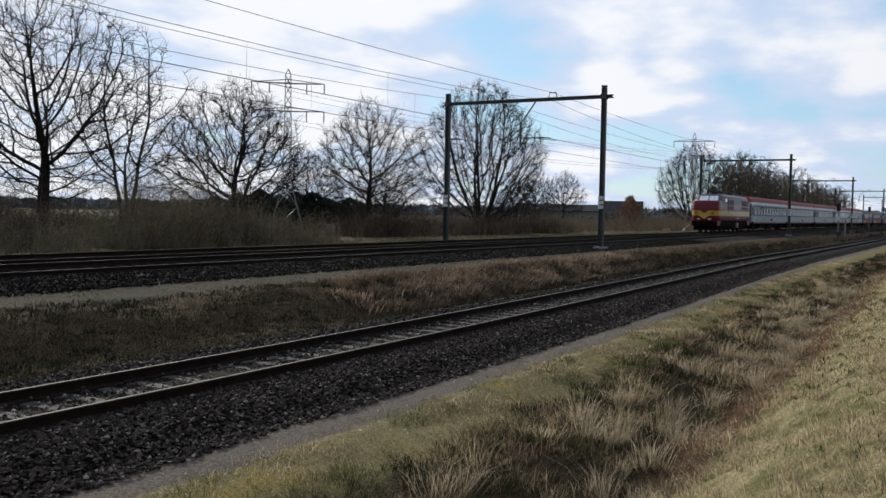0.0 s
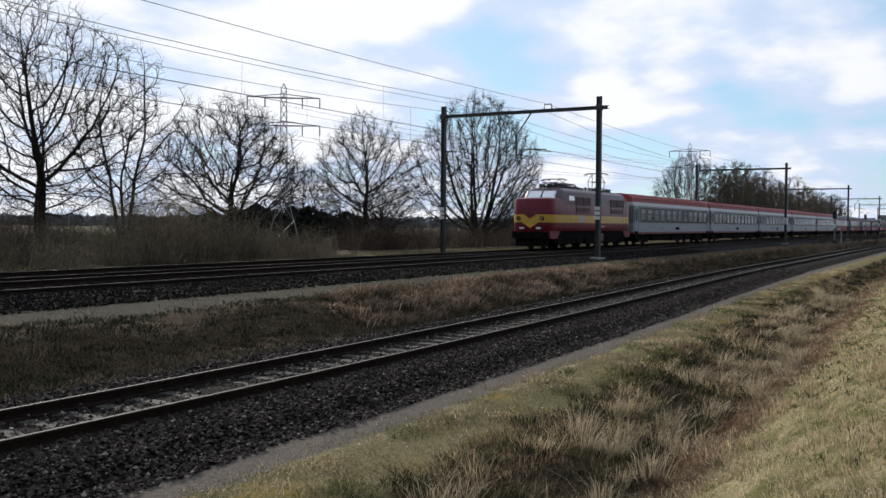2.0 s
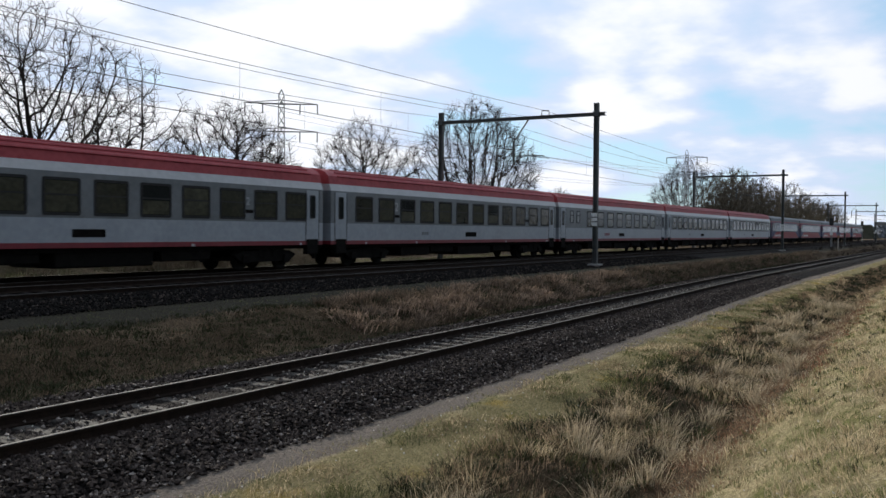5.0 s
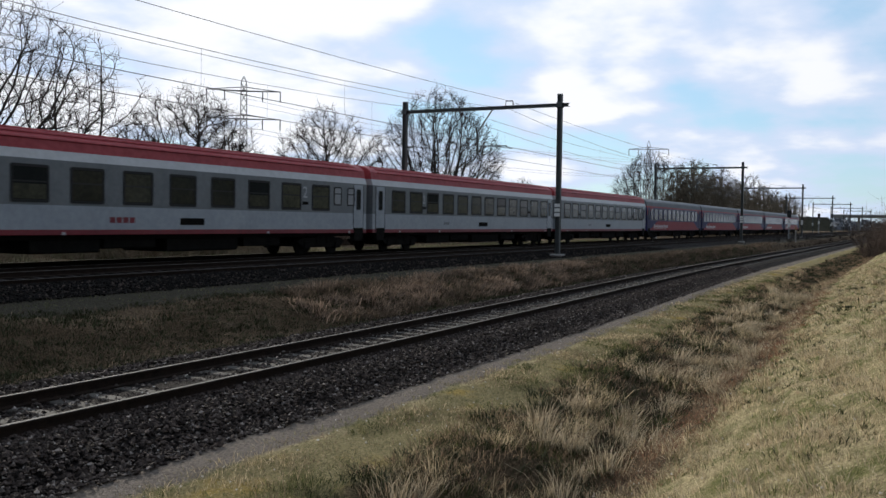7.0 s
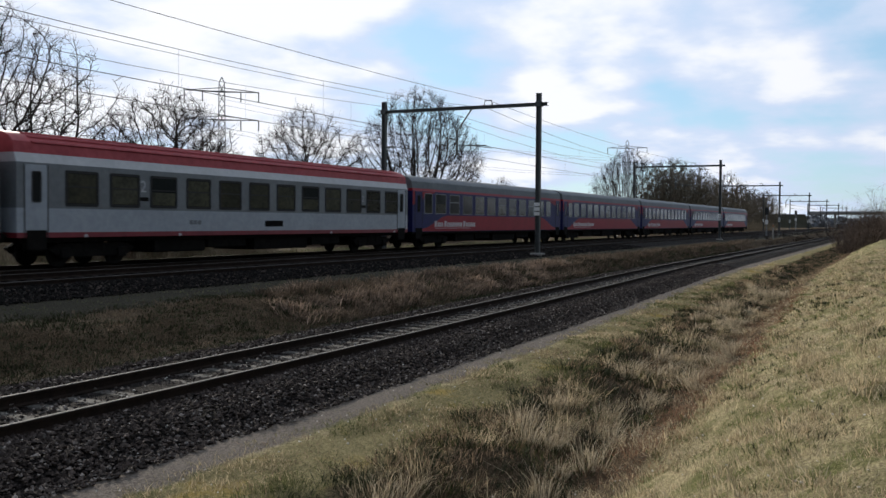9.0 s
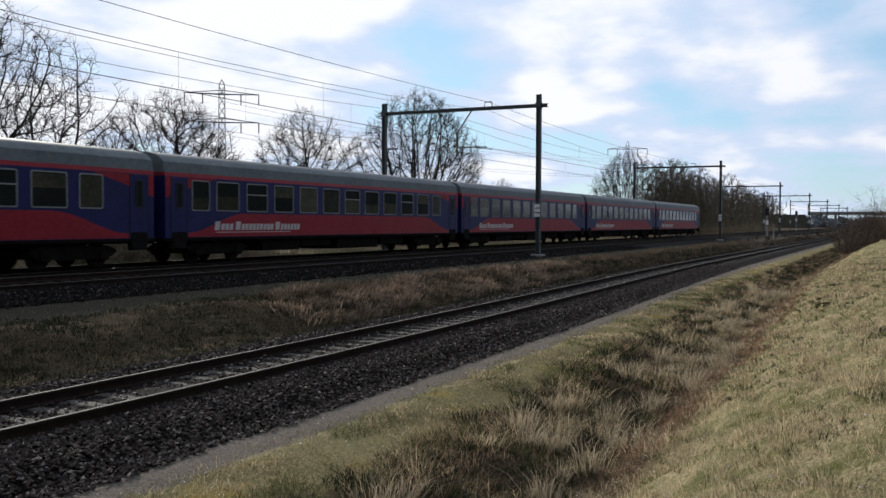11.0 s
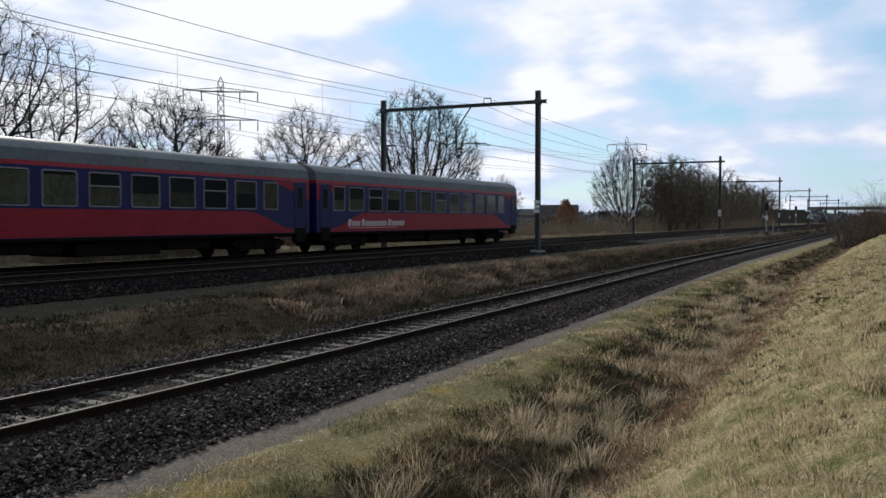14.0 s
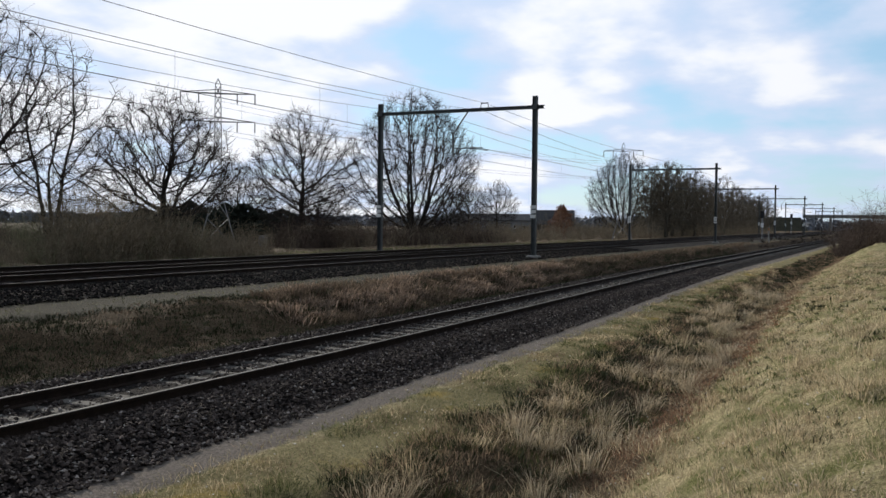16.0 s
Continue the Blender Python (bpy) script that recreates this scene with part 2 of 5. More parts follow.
# ---- mesh tools ----
def mesh_of(name, verts, faces, mats, index=None, smooth=False):
    me = bpy.data.meshes.new(name)
    me.from_pydata([tuple(map(float, v)) for v in verts] if not isinstance(verts, np.ndarray) else verts.tolist(), [],
                   faces if not isinstance(faces, np.ndarray) else faces.tolist())
    for m in (mats if isinstance(mats, (list, tuple)) else [mats]):
        me.materials.append(m)
    if index is not None:
        me.polygons.foreach_set("material_index", np.asarray(index, dtype=np.int32))
    if smooth:
        me.polygons.foreach_set("use_smooth", np.ones(len(me.polygons), dtype=bool))
    me.update()
    return me


class Shape:
    """Collects boxes, tubes, lofts into one mesh."""

    def __init__(self):
        self.v, self.f = [], []

    def add(self, verts, faces):
        n = len(self.v)
        self.v += [tuple(p) for p in verts]
        self.f += [tuple(i + n for i in q) for q in faces]
        return self

    def box(self, x0, x1, y0, y1, z0, z1, bevel=0.0):
        if bevel:
            b = bevel
            loops = []
            for z, s in ((z0, b), (z0 + b, 0), (z1 - b, 0), (z1, b)):
                loops.append([(x0 + s, y0 + s, z), (x1 - s, y0 + s, z), (x1 - s, y1 - s, z), (x0 + s, y1 - s, z)])
            return self.loft(loops)
        return self.loft([[(x0, y0, z), (x1, y0, z), (x1, y1, z), (x0, y1, z)] for z in (z0, z1)])

    def loft(self, loops, caps=True, closed=True):
        n = len(loops[0])
        v = [p for lp in loops for p in lp]
        f = []
        for a in range(len(loops) - 1):
            for i in range(n if closed else n - 1):
                j = (i + 1) % n
                f.append((a * n + i, a * n + j, (a + 1) * n + j, (a + 1) * n + i))
        if caps:
            f.append(tuple(reversed(range(n))))
            f.append(tuple(range((len(loops) - 1) * n, len(loops) * n)))
        return self.add(v, f)

    def along_x(self, profile, x0, x1, caps=True, closed=True):
        return self.loft([[(x, y, z) for y, z in profile] for x in (x0, x1)], caps, closed)

    def tube(self, pts, r, sides=6):
        pts = [Vector(p) for p in pts]
        loops = []
        for i, p in enumerate(pts):
            d = (pts[min(i + 1, len(pts) - 1)] - pts[max(i - 1, 0)]).normalized()
            a = d.orthogonal().normalized()
            b = d.cross(a)
            rr = r[i] if isinstance(r, (list, tuple)) else r
            loops.append([p + (a * math.cos(k) + b * math.sin(k)) * rr for k in np.arange(sides) * 2 * math.pi / sides])
        return self.loft(loops)

    def cyl(self, c, axis, r, half, sides=16, bevel=0.0):
        c, ax = Vector(c), Vector(axis).normalized()
        if bevel:
            return self.tube([c - ax * half, c - ax * (half - bevel), c + ax * (half - bevel), c + ax * half], [r - bevel, r, r, r - bevel], sides)
        return self.tube([c - ax * half, c + ax * half], r, sides)

    def prism_xz(self, poly, y0, y1):
        return self.loft([[(x, y, z) for x, z in poly] for y in (y0, y1)])

    def mesh(self, name, mat, smooth=False):
        me = mesh_of(name, self.v, self.f, mat)
        b = bmesh.new()
        b.from_mesh(me)
        bmesh.ops.recalc_face_normals(b, faces=b.faces)
        b.to_mesh(me)
        b.free()
        if smooth:
            me.polygons.foreach_set("use_smooth", np.ones(len(me.polygons), dtype=bool))
            me.set_sharp_from_angle(angle=radians(35))
        return me


def part(name, shape, mat, parent, label="", smooth=False):
    ob = new(name, shape if isinstance(shape, bpy.types.Mesh) else shape.mesh(name, mat, smooth))
    ob.parent = parent
    return tagged(ob, label)


def thing(name, label, category, group="", kind="", at=None):
    ob = tagged(new(name), label, category, group, kind)
    if at is not None:
        ob.matrix_world = at
    return ob


# ---- the ground, one sheet ----
def bend(x):
    """How far the single track swings away from the camera along its way."""
    s = min(max((x - 8) / 55, 0), 1)
    return 1.35 * s * s * (3 - 2 * s)


PROFILE = [(-400, 0.3), (-60, 0.3), (-8, 0.2), (-1.5, 0.1), (0.0, -0.02), (1.2, -0.55), (2.4, -1.18), (3.3, -1.62), (3.9, -1.72), (4.6, -1.5), (5.6, -1.26),
           (6.3, -1.18), (7.0, -1.13), (7.8, -1.1), (8.25, -0.93), (12.0, -0.93), (12.6, -1.1), (13.3, -1.16), (14.2, -0.95), (15.4, -0.5), (16.2, -0.36),
           (18.0, -0.33), (18.6, -0.3), (19.6, -0.2), (28.6, -0.2), (30.2, -0.5), (32.5, -0.62), (60, -0.65), (4000, -0.65)]
PY, PZ = [p[0] for p in PROFILE], [p[1] for p in PROFILE]


def lay(v):
    return float(np.interp(v, PY, PZ))


def bend_weight(v):
    return float(np.interp(v, [-2, 1, 13, 15.5], [0.6, 1, 1, 0]))


def rough_ground(x, y):
    grass = float(np.interp(y, [-3, 1, 3, 5, 6.6, 7.2, 13.0, 14, 15.6, 16.2, 17.8, 30, 33], [0.6, 1, 1, 1, 0.35, 0.12, 0.1, 1, 1, 0.15, 0.1, 0.1, 1]))
    return grass * (0.17 * noise.noise((x * 0.5, y * 0.7, 1.3)) + 0.10 * noise.noise((x * 1.6, y * 1.8, 4.1)) + 0.05 * noise.noise((x * 2.7, y * 2.9, 9.2)) + 0.03 * noise.noise((x * 4.5, y * 4.5, 7.7)))


def ground_z(x, y):
    """Height of the ground at a place."""
    b = bend(x)
    v = y
    for _ in range(3):
        v = y - b * bend_weight(v)
    return lay(v) + (rough_ground(x, v) if -40 < x < 160 and -6 < v < 40 else 0)


def steps(*runs):
    out = []
    for a, b, d in runs:
        out += list(np.arange(a, b, d))
    return out + [runs[-1][1]]


def build_ground():
    xs = steps((-1500, -200, 260), (-200, -20, 30), (-20, 2, 2), (2, 30, 0.22), (30, 60, 0.5), (60, 140, 1.6), (140, 400, 20), (400, 4000, 450))
    vs = steps((-1500, -60, 360), (-60, -6, 9), (-6, -1.4, 0.6), (-1.4, 8.4, 0.17), (8.4, 12, 0.6), (12, 20, 0.2), (20, 28, 1), (28, 34, 0.5), (34, 70, 4), (70, 300, 40), (300, 4000, 460))
    verts, faces = [], []
    for x in xs:
        b = bend(x)
        for v in vs:
            z = lay(v) + (rough_ground(x, v) if -40 < x < 160 and -6 < v < 40 else 0)
            verts.append((x, v + b * bend_weight(v), z))
    n = len(vs)
    for i in range(len(xs) - 1):
        for j in range(n - 1):
            faces.append((i * n + j, (i + 1) * n + j, (i + 1) * n + j + 1, i * n + j + 1))
    me = mesh_of("ground", verts, faces, ground_material(), smooth=True)
    zones = {
        "gravel": [(7.3, 0), (7.8, 1), (12.6, 1), (13.3, 0), (18.0, 0), (18.5, 1), (29.6, 1), (30.4, 0)],
        "path": [(6.7, 0), (7.05, 0.95), (7.5, 0.95), (7.9, 0)],
        "cinder": [(15.7, 0), (16.2, 1), (18.1, 1), (18.5, 0)],
        "moss": [(4.8, 0), (5.5, 1), (6.5, 1), (7.0, 0)],
        "litter": [(2.4, 0), (3.1, 1), (4.6, 1), (5.4, 0.5), (5.8, 0), (12.6, 0), (13.2, 1), (30, 1), (32, 0.5), (45, 1)],
    }
    vv = np.tile(np.array(vs), len(xs))
    for name, keys in zones.items():
        a = me.attributes.new(name, "FLOAT", "POINT")
        a.data.foreach_set("value", np.interp(vv, [k[0] for k in keys], [k[1] for k in keys]).astype(np.float32))
    return tagged(new("ground", me), "rough winter ground with grass banks, ditch and cinder paths", "ground", kind="structure")


def ground_material():
    m = bpy.data.materials.new("winter_ground")
    m.use_nodes = True
    nt = m.node_tree
    N, L = nt.nodes.new, nt.links.new
    b = nt.nodes["Principled BSDF"]
    b.inputs["Roughness"].default_value = 0.95
    b.inputs["Specular IOR Level"].default_value = 0.04
    co = N("ShaderNodeTexCoord")

    def tex(scale, detail=6, rough=0.6):
        t = N("ShaderNodeTexNoise")
        t.inputs["Scale"].default_value, t.inputs["Detail"].default_value, t.inputs["Roughness"].default_value = scale, detail, rough
        L(co.outputs["Object"], t.inputs["Vector"])
        return t.outputs["Fac"]

    def ramp(fac, c0, c1, p0=0.38, p1=0.62):
        r = N("ShaderNodeValToRGB")
        r.color_ramp.elements[0].position, r.color_ramp.elements[0].color = p0, (*c0, 1)
        r.color_ramp.elements[1].position, r.color_ramp.elements[1].color = p1, (*c1, 1)
        L(fac, r.inputs[0])
        return r.outputs[0]

    def blend(fac, a, c):
        x = N("ShaderNodeMix")
        x.data_type = "RGBA"
        L(fac, x.inputs["Factor"])
        L(a, x.inputs[6])
        L(c, x.inputs[7])
        return x.outputs[2]

    def zone(name, scale=1.3, spread=1.1):
        at = N("ShaderNodeAttribute")
        at.attribute_name = name
        s = N("ShaderNodeMath")
        s.operation = "MULTIPLY_ADD"
        s.inputs[1].default_value, s.inputs[2].default_value = spread, -spread / 2
        L(tex(scale, 7, 0.7), s.inputs[0])
        a = N("ShaderNodeMath")
        L(at.outputs["Fac"], a.inputs[0])
        L(s.outputs[0], a.inputs[1])
        r = N("ShaderNodeMapRange")
        r.inputs["From Min"].default_value, r.inputs["From Max"].default_value = 0.35, 0.65
        L(a.outputs[0], r.inputs["Value"])
        return r.outputs[0]

    mid, fine = tex(1.1, 7, 0.7), tex(26, 5, 0.7)
    straw = ramp(fine, (0.15, 0.12, 0.065), (0.42, 0.35, 0.20))
    green = ramp(fine, (0.06, 0.065, 0.02), (0.15, 0.145, 0.055))
    c = blend(ramp(mid, (0, 0, 0), (1, 1, 1), 0.42, 0.6), straw, green)
    moss = blend(ramp(tex(0.7, 5), (0, 0, 0), (1, 1, 1), 0.55, 0.65), ramp(fine, (0.10, 0.086, 0.04), (0.25, 0.21, 0.105)), ramp(fine, (0.15, 0.11, 0.03), (0.30, 0.22, 0.07)))
    c = blend(zone("moss", 1.1, 1.7), c, moss)
    c = blend(zone("litter", 0.8), c, ramp(fine, (0.03, 0.022, 0.013), (0.12, 0.085, 0.052)))
    c = blend(zone("path", 0.6, 1.9), c, ramp(fine, (0.085, 0.070, 0.058), (0.19, 0.163, 0.14)))
    c = blend(zone("cinder", 1.4, 0.9), c, ramp(fine, (0.020, 0.018, 0.012), (0.07, 0.063, 0.045)))
    c = blend(zone("gravel", 2.5, 0.6), c, ramp(tex(17, 4), (0.006, 0.005, 0.0045), (0.026, 0.022, 0.02)))
    L(c, b.inputs["Base Color"])
    bp = N("ShaderNodeBump")
    bp.inputs["Strength"].default_value, bp.inputs["Distance"].default_value = 0.8, 0.05
    L(fine, bp.inputs["Height"])
    L(bp.outputs[0], b.inputs["Normal"])
    return m


build_ground()

# ---- railway tracks ----
NEAR_Y, MAIN_Y, FAR_Y = 10.02, 22.0, 26.1
RAIL_NEAR_Z = -0.75


def rail_profile(y, top):
    return [(y + a, top + b) for a, b in ((-0.075, -0.17), (0.075, -0.17), (0.075, -0.15), (0.012, -0.13), (0.012, -0.045), (0.036, -0.035), (0.036, -0.006), (0.028, 0),
                                          (-0.028, 0), (-0.036, -0.006), (-0.036, -0.035), (-0.012, -0.045), (-0.012, -0.13), (-0.075, -0.15))]


def rail(parent, path, dy, dz):
    """A rail swept along path, a list of (x, y, z); the polished head is a mesh of its own."""
    s, h = Shape(), Shape()
    s.loft([[(x, yy, zz) for yy, zz in rail_profile(y + dy, z + dz)] for x, y, z in path])
    h.loft([[(x, y + dy + a, z + dz + b) for a, b in ((-0.03, 0.001), (0.03, 0.001), (0.026, 0.006), (-0.026, 0.006))] for x, y, z in path])
    r = part("rail", s, M["rail_side"], parent)
    part("running_surface", h, M["rail"], r, "polished steel running surface")


def sleeper_mesh(mat, half=1.25):
    s = Shape()
    pr = [(-0.14, -0.1), (0.14, -0.1), (0.14, 0.0), (0.11, 0.03), (-0.11, 0.03), (-0.14, 0.0)]
    s.loft([[(a, y, b) for a, b in pr] for y in (-half, half)])
    return s.mesh("sleeper", mat)


def build_tracks():
    t = thing("railway_track_single", "single railway track with rusty rails on pale sleepers", "track", kind="structure")
    xs = steps((-60, 0, 10), (0, 70, 2.5), (70, 640, 30))
    path = [(x, NEAR_Y + bend(x), RAIL_NEAR_Z) for x in xs]
    for dy in (-0.753, 0.753):
        rail(t, path, dy, 0)
    me = sleeper_mesh(M["sleeper"])
    for i in range(240):
        x = -6 + i * 0.6
        ob = new("sleeper", me)
        ob.parent = t
        ob.matrix_local = pose(x + random.uniform(-0.02, 0.02), NEAR_Y + bend(x), RAIL_NEAR_Z - 0.2, 0, 0, random.uniform(-0.6, 0.6))
    me2 = sleeper_mesh(M["sleeper_dark"])
    for nm, y, dz in (("railway_track_near_main", MAIN_Y, ((-0.753, -0.06), (0.753, 0.045))), ("railway_track_far_main", FAR_Y, ((-0.753, -0.02), (0.753, 0.06)))):
        t = thing(nm, "main line railway track with canted rails on dark sleepers", "track", kind="structure")
        for dy, d in dz:
            rail(t, [(-80, y, 0), (700, y, 0)], dy, d)
        for i in range(170):
            ob = new("sleeper", me2)
            ob.parent = t
            ob.matrix_local = pose(10 + i * 0.6, y, -0.19, math.degrees(0.06), 0, 0)


build_tracks()


# ---- catenary portals and wires ----
PORTALS = [51.1 + 62.0 * i for i in range(-1, 7)]
POST_R, POST_L, POST_TOP, BEAM_Z = 18.8, 29.1, 9.15, 8.5


def h_post(y, top, s):
    w, t = 0.13, 0.022
    h, i = t / 2, w - t
    outline = [(-w, -w), (w, -w), (w, -i), (h, -i), (h, i), (w, i), (w, w), (-w, w), (-w, i), (-h, i), (-h, -i), (-w, -i)]
    s.loft([[(a, y + b, z) for a, b in outline] for z in (-0.15, top)])
    return s


def build_portal():
    p = thing("catenary_portal", "grey steel catenary portal spanning the double track", "portal", "catenary portals")
    for y in (POST_R, POST_L):
        post = part("post", h_post(y, POST_TOP, Shape()), M["steel_post"], p)
        part("cap", Shape().box(-0.17, 0.17, y - 0.17, y + 0.17, BEAM_Z - 0.16, BEAM_Z + 0.16, 0.03), M["steel_post"], post)
        part("footing", Shape().box(-0.34, 0.34, y - 0.34, y + 0.34, -0.5, -0.13, 0.04), M["concrete"], p, "pale concrete footing")
        for k, z in enumerate((2.05, 2.32, 2.59)):
            part("number_plate", Shape().box(-0.2, -0.16, y - 0.16, y + 0.16, z, z + 0.2), M["white"], post, "small white plate")
    beam = Shape()
    beam.box(-0.1, 0.1, POST_R - 0.55, POST_L + 0.2, BEAM_Z - 0.1, BEAM_Z - 0.07).box(-0.1, 0.1, POST_R - 0.55, POST_L + 0.2, BEAM_Z + 0.07, BEAM_Z + 0.1)
    beam.box(-0.03, 0.03, POST_R - 0.5, POST_L + 0.15, BEAM_Z - 0.07, BEAM_Z + 0.07)
    part("beam", beam, M["steel_post"], p)
    for y in (MAIN_Y, FAR_Y):
        ins = Shape()
        ins.tube([(0, y - 0.25, BEAM_Z + 0.1), (0, y - 0.22, BEAM_Z + 0.38), (0, y + 0.22, BEAM_Z + 0.38), (0, y + 0.25, BEAM_Z + 0.1)], 0.035)
        part("insulator", ins, M["black"], p)
        arm = Shape()
        if y == MAIN_Y:
            arm.tube([(0, y + 1.1, BEAM_Z - 0.1), (0, y + 2.05, 7.1)], 0.045).tube([(0, y + 2.05, 7.2), (0, y + 2.05, 5.75)], 0.075, 8)
            arm.tube([(0, y + 2.05, 6.25), (0, y + 0.1, 6.22)], 0.035).tube([(0, y + 0.9, 6.2), (0, y - 0.25, 6.05)], 0.02)
        else:
            arm.tube([(0, POST_L, 6.3), (0, POST_L - 0.7, 6.3)], 0.06, 8).tube([(0, POST_L - 0.7, 6.3), (0, y - 0.25, 5.95)], 0.014)
        part("registration_arm", arm, M["steel_post"], p)
    return p


first = build_portal()
first.matrix_world = pose(PORTALS[0], 0, 0)
for x in PORTALS[1:]:
    copy_thing(first, pose(x, 0, 0))


def sag_line(y0, z, sag, lo, hi, n=10, y1=None):
    pts = []
    for a, b in zip(PORTALS[:-1], PORTALS[1:]):
        for k in range(n):
            u = k / n
            pts.append((a + (b - a) * u, y0, z - sag * 4 * u * (1 - u)))
    pts.append((PORTALS[-1], y0, z))
    return pts


def build_wires():
    for y, feeders, contact in ((MAIN_Y, ((8.88, 0.45), (8.40, 1.0)), 6.15), (FAR_Y, ((8.78, 0.55), (8.42, 1.0)), 6.15)):
        t = thing("overhead_line", "thin dark overhead contact line above the track", "overhead line", "overhead lines")
        for z, sag in feeders:
            part("carrier_wire", Shape().tube(sag_line(y, z, sag, 0, 0), 0.012, 4), M["wire"], t)
        part("contact_wire", Shape().tube([(PORTALS[0], y, contact), (PORTALS[-1], y, contact)], 0.016, 4), M["wire"], t)
        for a in PORTALS[:3]:
            for k in (1, 2, 3, 4, 5, 6):
                u = k / 7
                zt = feeders[1][0] - feeders[1][1] * 4 * u * (1 - u)
                part("dropper", Shape().tube([(a + 62 * u, y, contact), (a + 62 * u, y, zt)], 0.005, 3), M["wire"], t)


build_wires()


# ---- the train ----
TRAIN_Y = FAR_Y
RAIL_TOP = 0.02


def bogie(parent, x, wheelbase=2.5, r=0.46):
    b = Shape()
    for y in (-1.02, 1.02):
        b.prism_xz([(x - 1.9, 0.62), (x - 1.6, 0.42), (x - 0.7, 0.35), (x + 0.7, 0.35), (x + 1.6, 0.42), (x + 1.9, 0.62), (x + 1.5, 0.8), (x - 1.5, 0.8)], y - 0.09, y + 0.09)
        for s in (-1, 1):
            b.box(x + s * wheelbase / 2 - 0.2, x + s * wheelbase / 2 + 0.2, y - 0.16, y + 0.16, 0.3, 0.66, 0.04)
            b.cyl((x + s * 0.4, y, 0.75), (0, 0, 1), 0.13, 0.22, 10)
    b.box(x - 0.35, x + 0.35, -1.1, 1.1, 0.45, 0.85)
    ob = part("bogie", b, M["under"], parent)
    for s in (-1, 1):
        w = Shape()
        for y in (-0.75, 0.75):
            w.cyl((x + s * wheelbase / 2, y, r), (0, 1, 0), r, 0.065, 22, 0.02)
        w.cyl((x + s * wheelbase / 2, 0, r), (0, 1, 0), 0.09, 0.8, 10)
        part("wheelset", w, M["wheel"], ob)


def window(parent, x0, x1, z0, z1, y, frame_mat, split=0.55, bar=True, w=0.07, rx=0.08, glass="glass", blind=None):
    """A framed pane with a cross bar in the wall at y (the side that faces -y)."""
    s = Shape()
    out_ = round_rect(x0, x1, z0, z1, rx)
    inn = round_rect(x0 + w, x1 - w, z0 + w, z1 - w, rx * 0.6)
    n = len(out_)
    v = [(a, y - 0.02, b) for a, b in out_] + [(a, y - 0.02, b) for a, b in inn] + [(a, y + 0.03, b) for a, b in out_] + [(a, y + 0.03, b) for a, b in inn]
    f = []
    for i in range(n):
        j = (i + 1) % n
        f += [(i, j, n + j, n + i), (i, 2 * n + i, 2 * n + j, j), (n + i, n + j, 3 * n + j, 3 * n + i)]
    s.add(v, f)
    if bar:
        zb = z0 + (z1 - z0) * split
        s.box(x0 + w * 0.8, x1 - w * 0.8, y - 0.015, y + 0.0, zb - 0.025, zb + 0.025)
    ob = part("window", s, frame_mat, parent)
    g = Shape()
    g.prism_xz(inn, y - 0.006, y + 0.004)
    part("pane", g, M[glass], ob)
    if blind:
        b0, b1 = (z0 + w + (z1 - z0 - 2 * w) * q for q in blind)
        part("blind", Shape().box(x0 + w + 0.02, x1 - w - 0.02, y - 0.009, y - 0.004, b0, b1), M["blind"], ob, "olive panel painted as light seen in the window")
    return ob


def round_rect(x0, x1, z0, z1, r, n=3):
    p = []
    for cx, cz, a0 in ((x1 - r, z1 - r, 0), (x0 + r, z1 - r, 90), (x0 + r, z0 + r, 180), (x1 - r, z0 + r, 270)):
        for k in range(n + 1):
            a = radians(a0 + 90 * k / n)
            p.append((cx + r * math.cos(a), cz + r * math.sin(a)))
    return p


def roof_profile(hw, z0, z1, n=10):
    """An arched roof between the two cantrails."""
    return [(-hw * math.cos(math.pi * k / n) if 0 < k < n else (-hw if k == 0 else hw), z0 + (z1 - z0) * math.sin(math.pi * k / n) ** 0.62) for k in range(n + 1)]


HW = 1.41
# olive panels painted as light seen in the panes, as shares of pane height
PANE_LIGHTS = [(0.02, 0.5), (0.02, 0.97), (0.02, 0.42), (0.55, 0.97), (0.02, 0.55), None, (0.02, 0.9)]
LEN = 26.4


def shell(c, name, z0, z1, mat, x0, x1, hw=HW, label=""):
    part(name, Shape().box(x0, x1, -hw, hw, z0, z1), mat, c, label)


def running_gear(c):
    bogie(c, 3.7)
    bogie(c, LEN - 3.7)
    u = Shape()
    u.box(0.6, LEN - 0.6, -1.2, 1.2, 0.86, 1.05)
    part("underframe", u, M["under"], c)
    for a, b, z in ((6.6, 9.4, 0.4), (9.6, 12.0, 0.52), (12.6, 16.6, 0.36), (17.0, 19.4, 0.48)):
        part("equipment_box", Shape().box(a, b, -1.15, 1.15, z, 0.88, 0.05), M["under"], c)
    for x, s in ((0.0, -1), (LEN, 1)):
        for y in (-0.87, 0.87):
            bf = Shape().tube([(x - s * 0.62, y, 1.04), (x - s * 0.12, y, 1.04)], 0.09, 10).cyl((x - s * 0.06, y, 1.04), (1, 0, 0), 0.22, 0.04, 14)
            part("buffer", bf, M["under"], c)
        part("gangway", Shape().box(min(x, x - s * 0.42), max(x, x - s * 0.42), -0.62, 0.62, 1.1, 3.35, 0.06), M["rubber"], c, "black rubber gangway bellows")


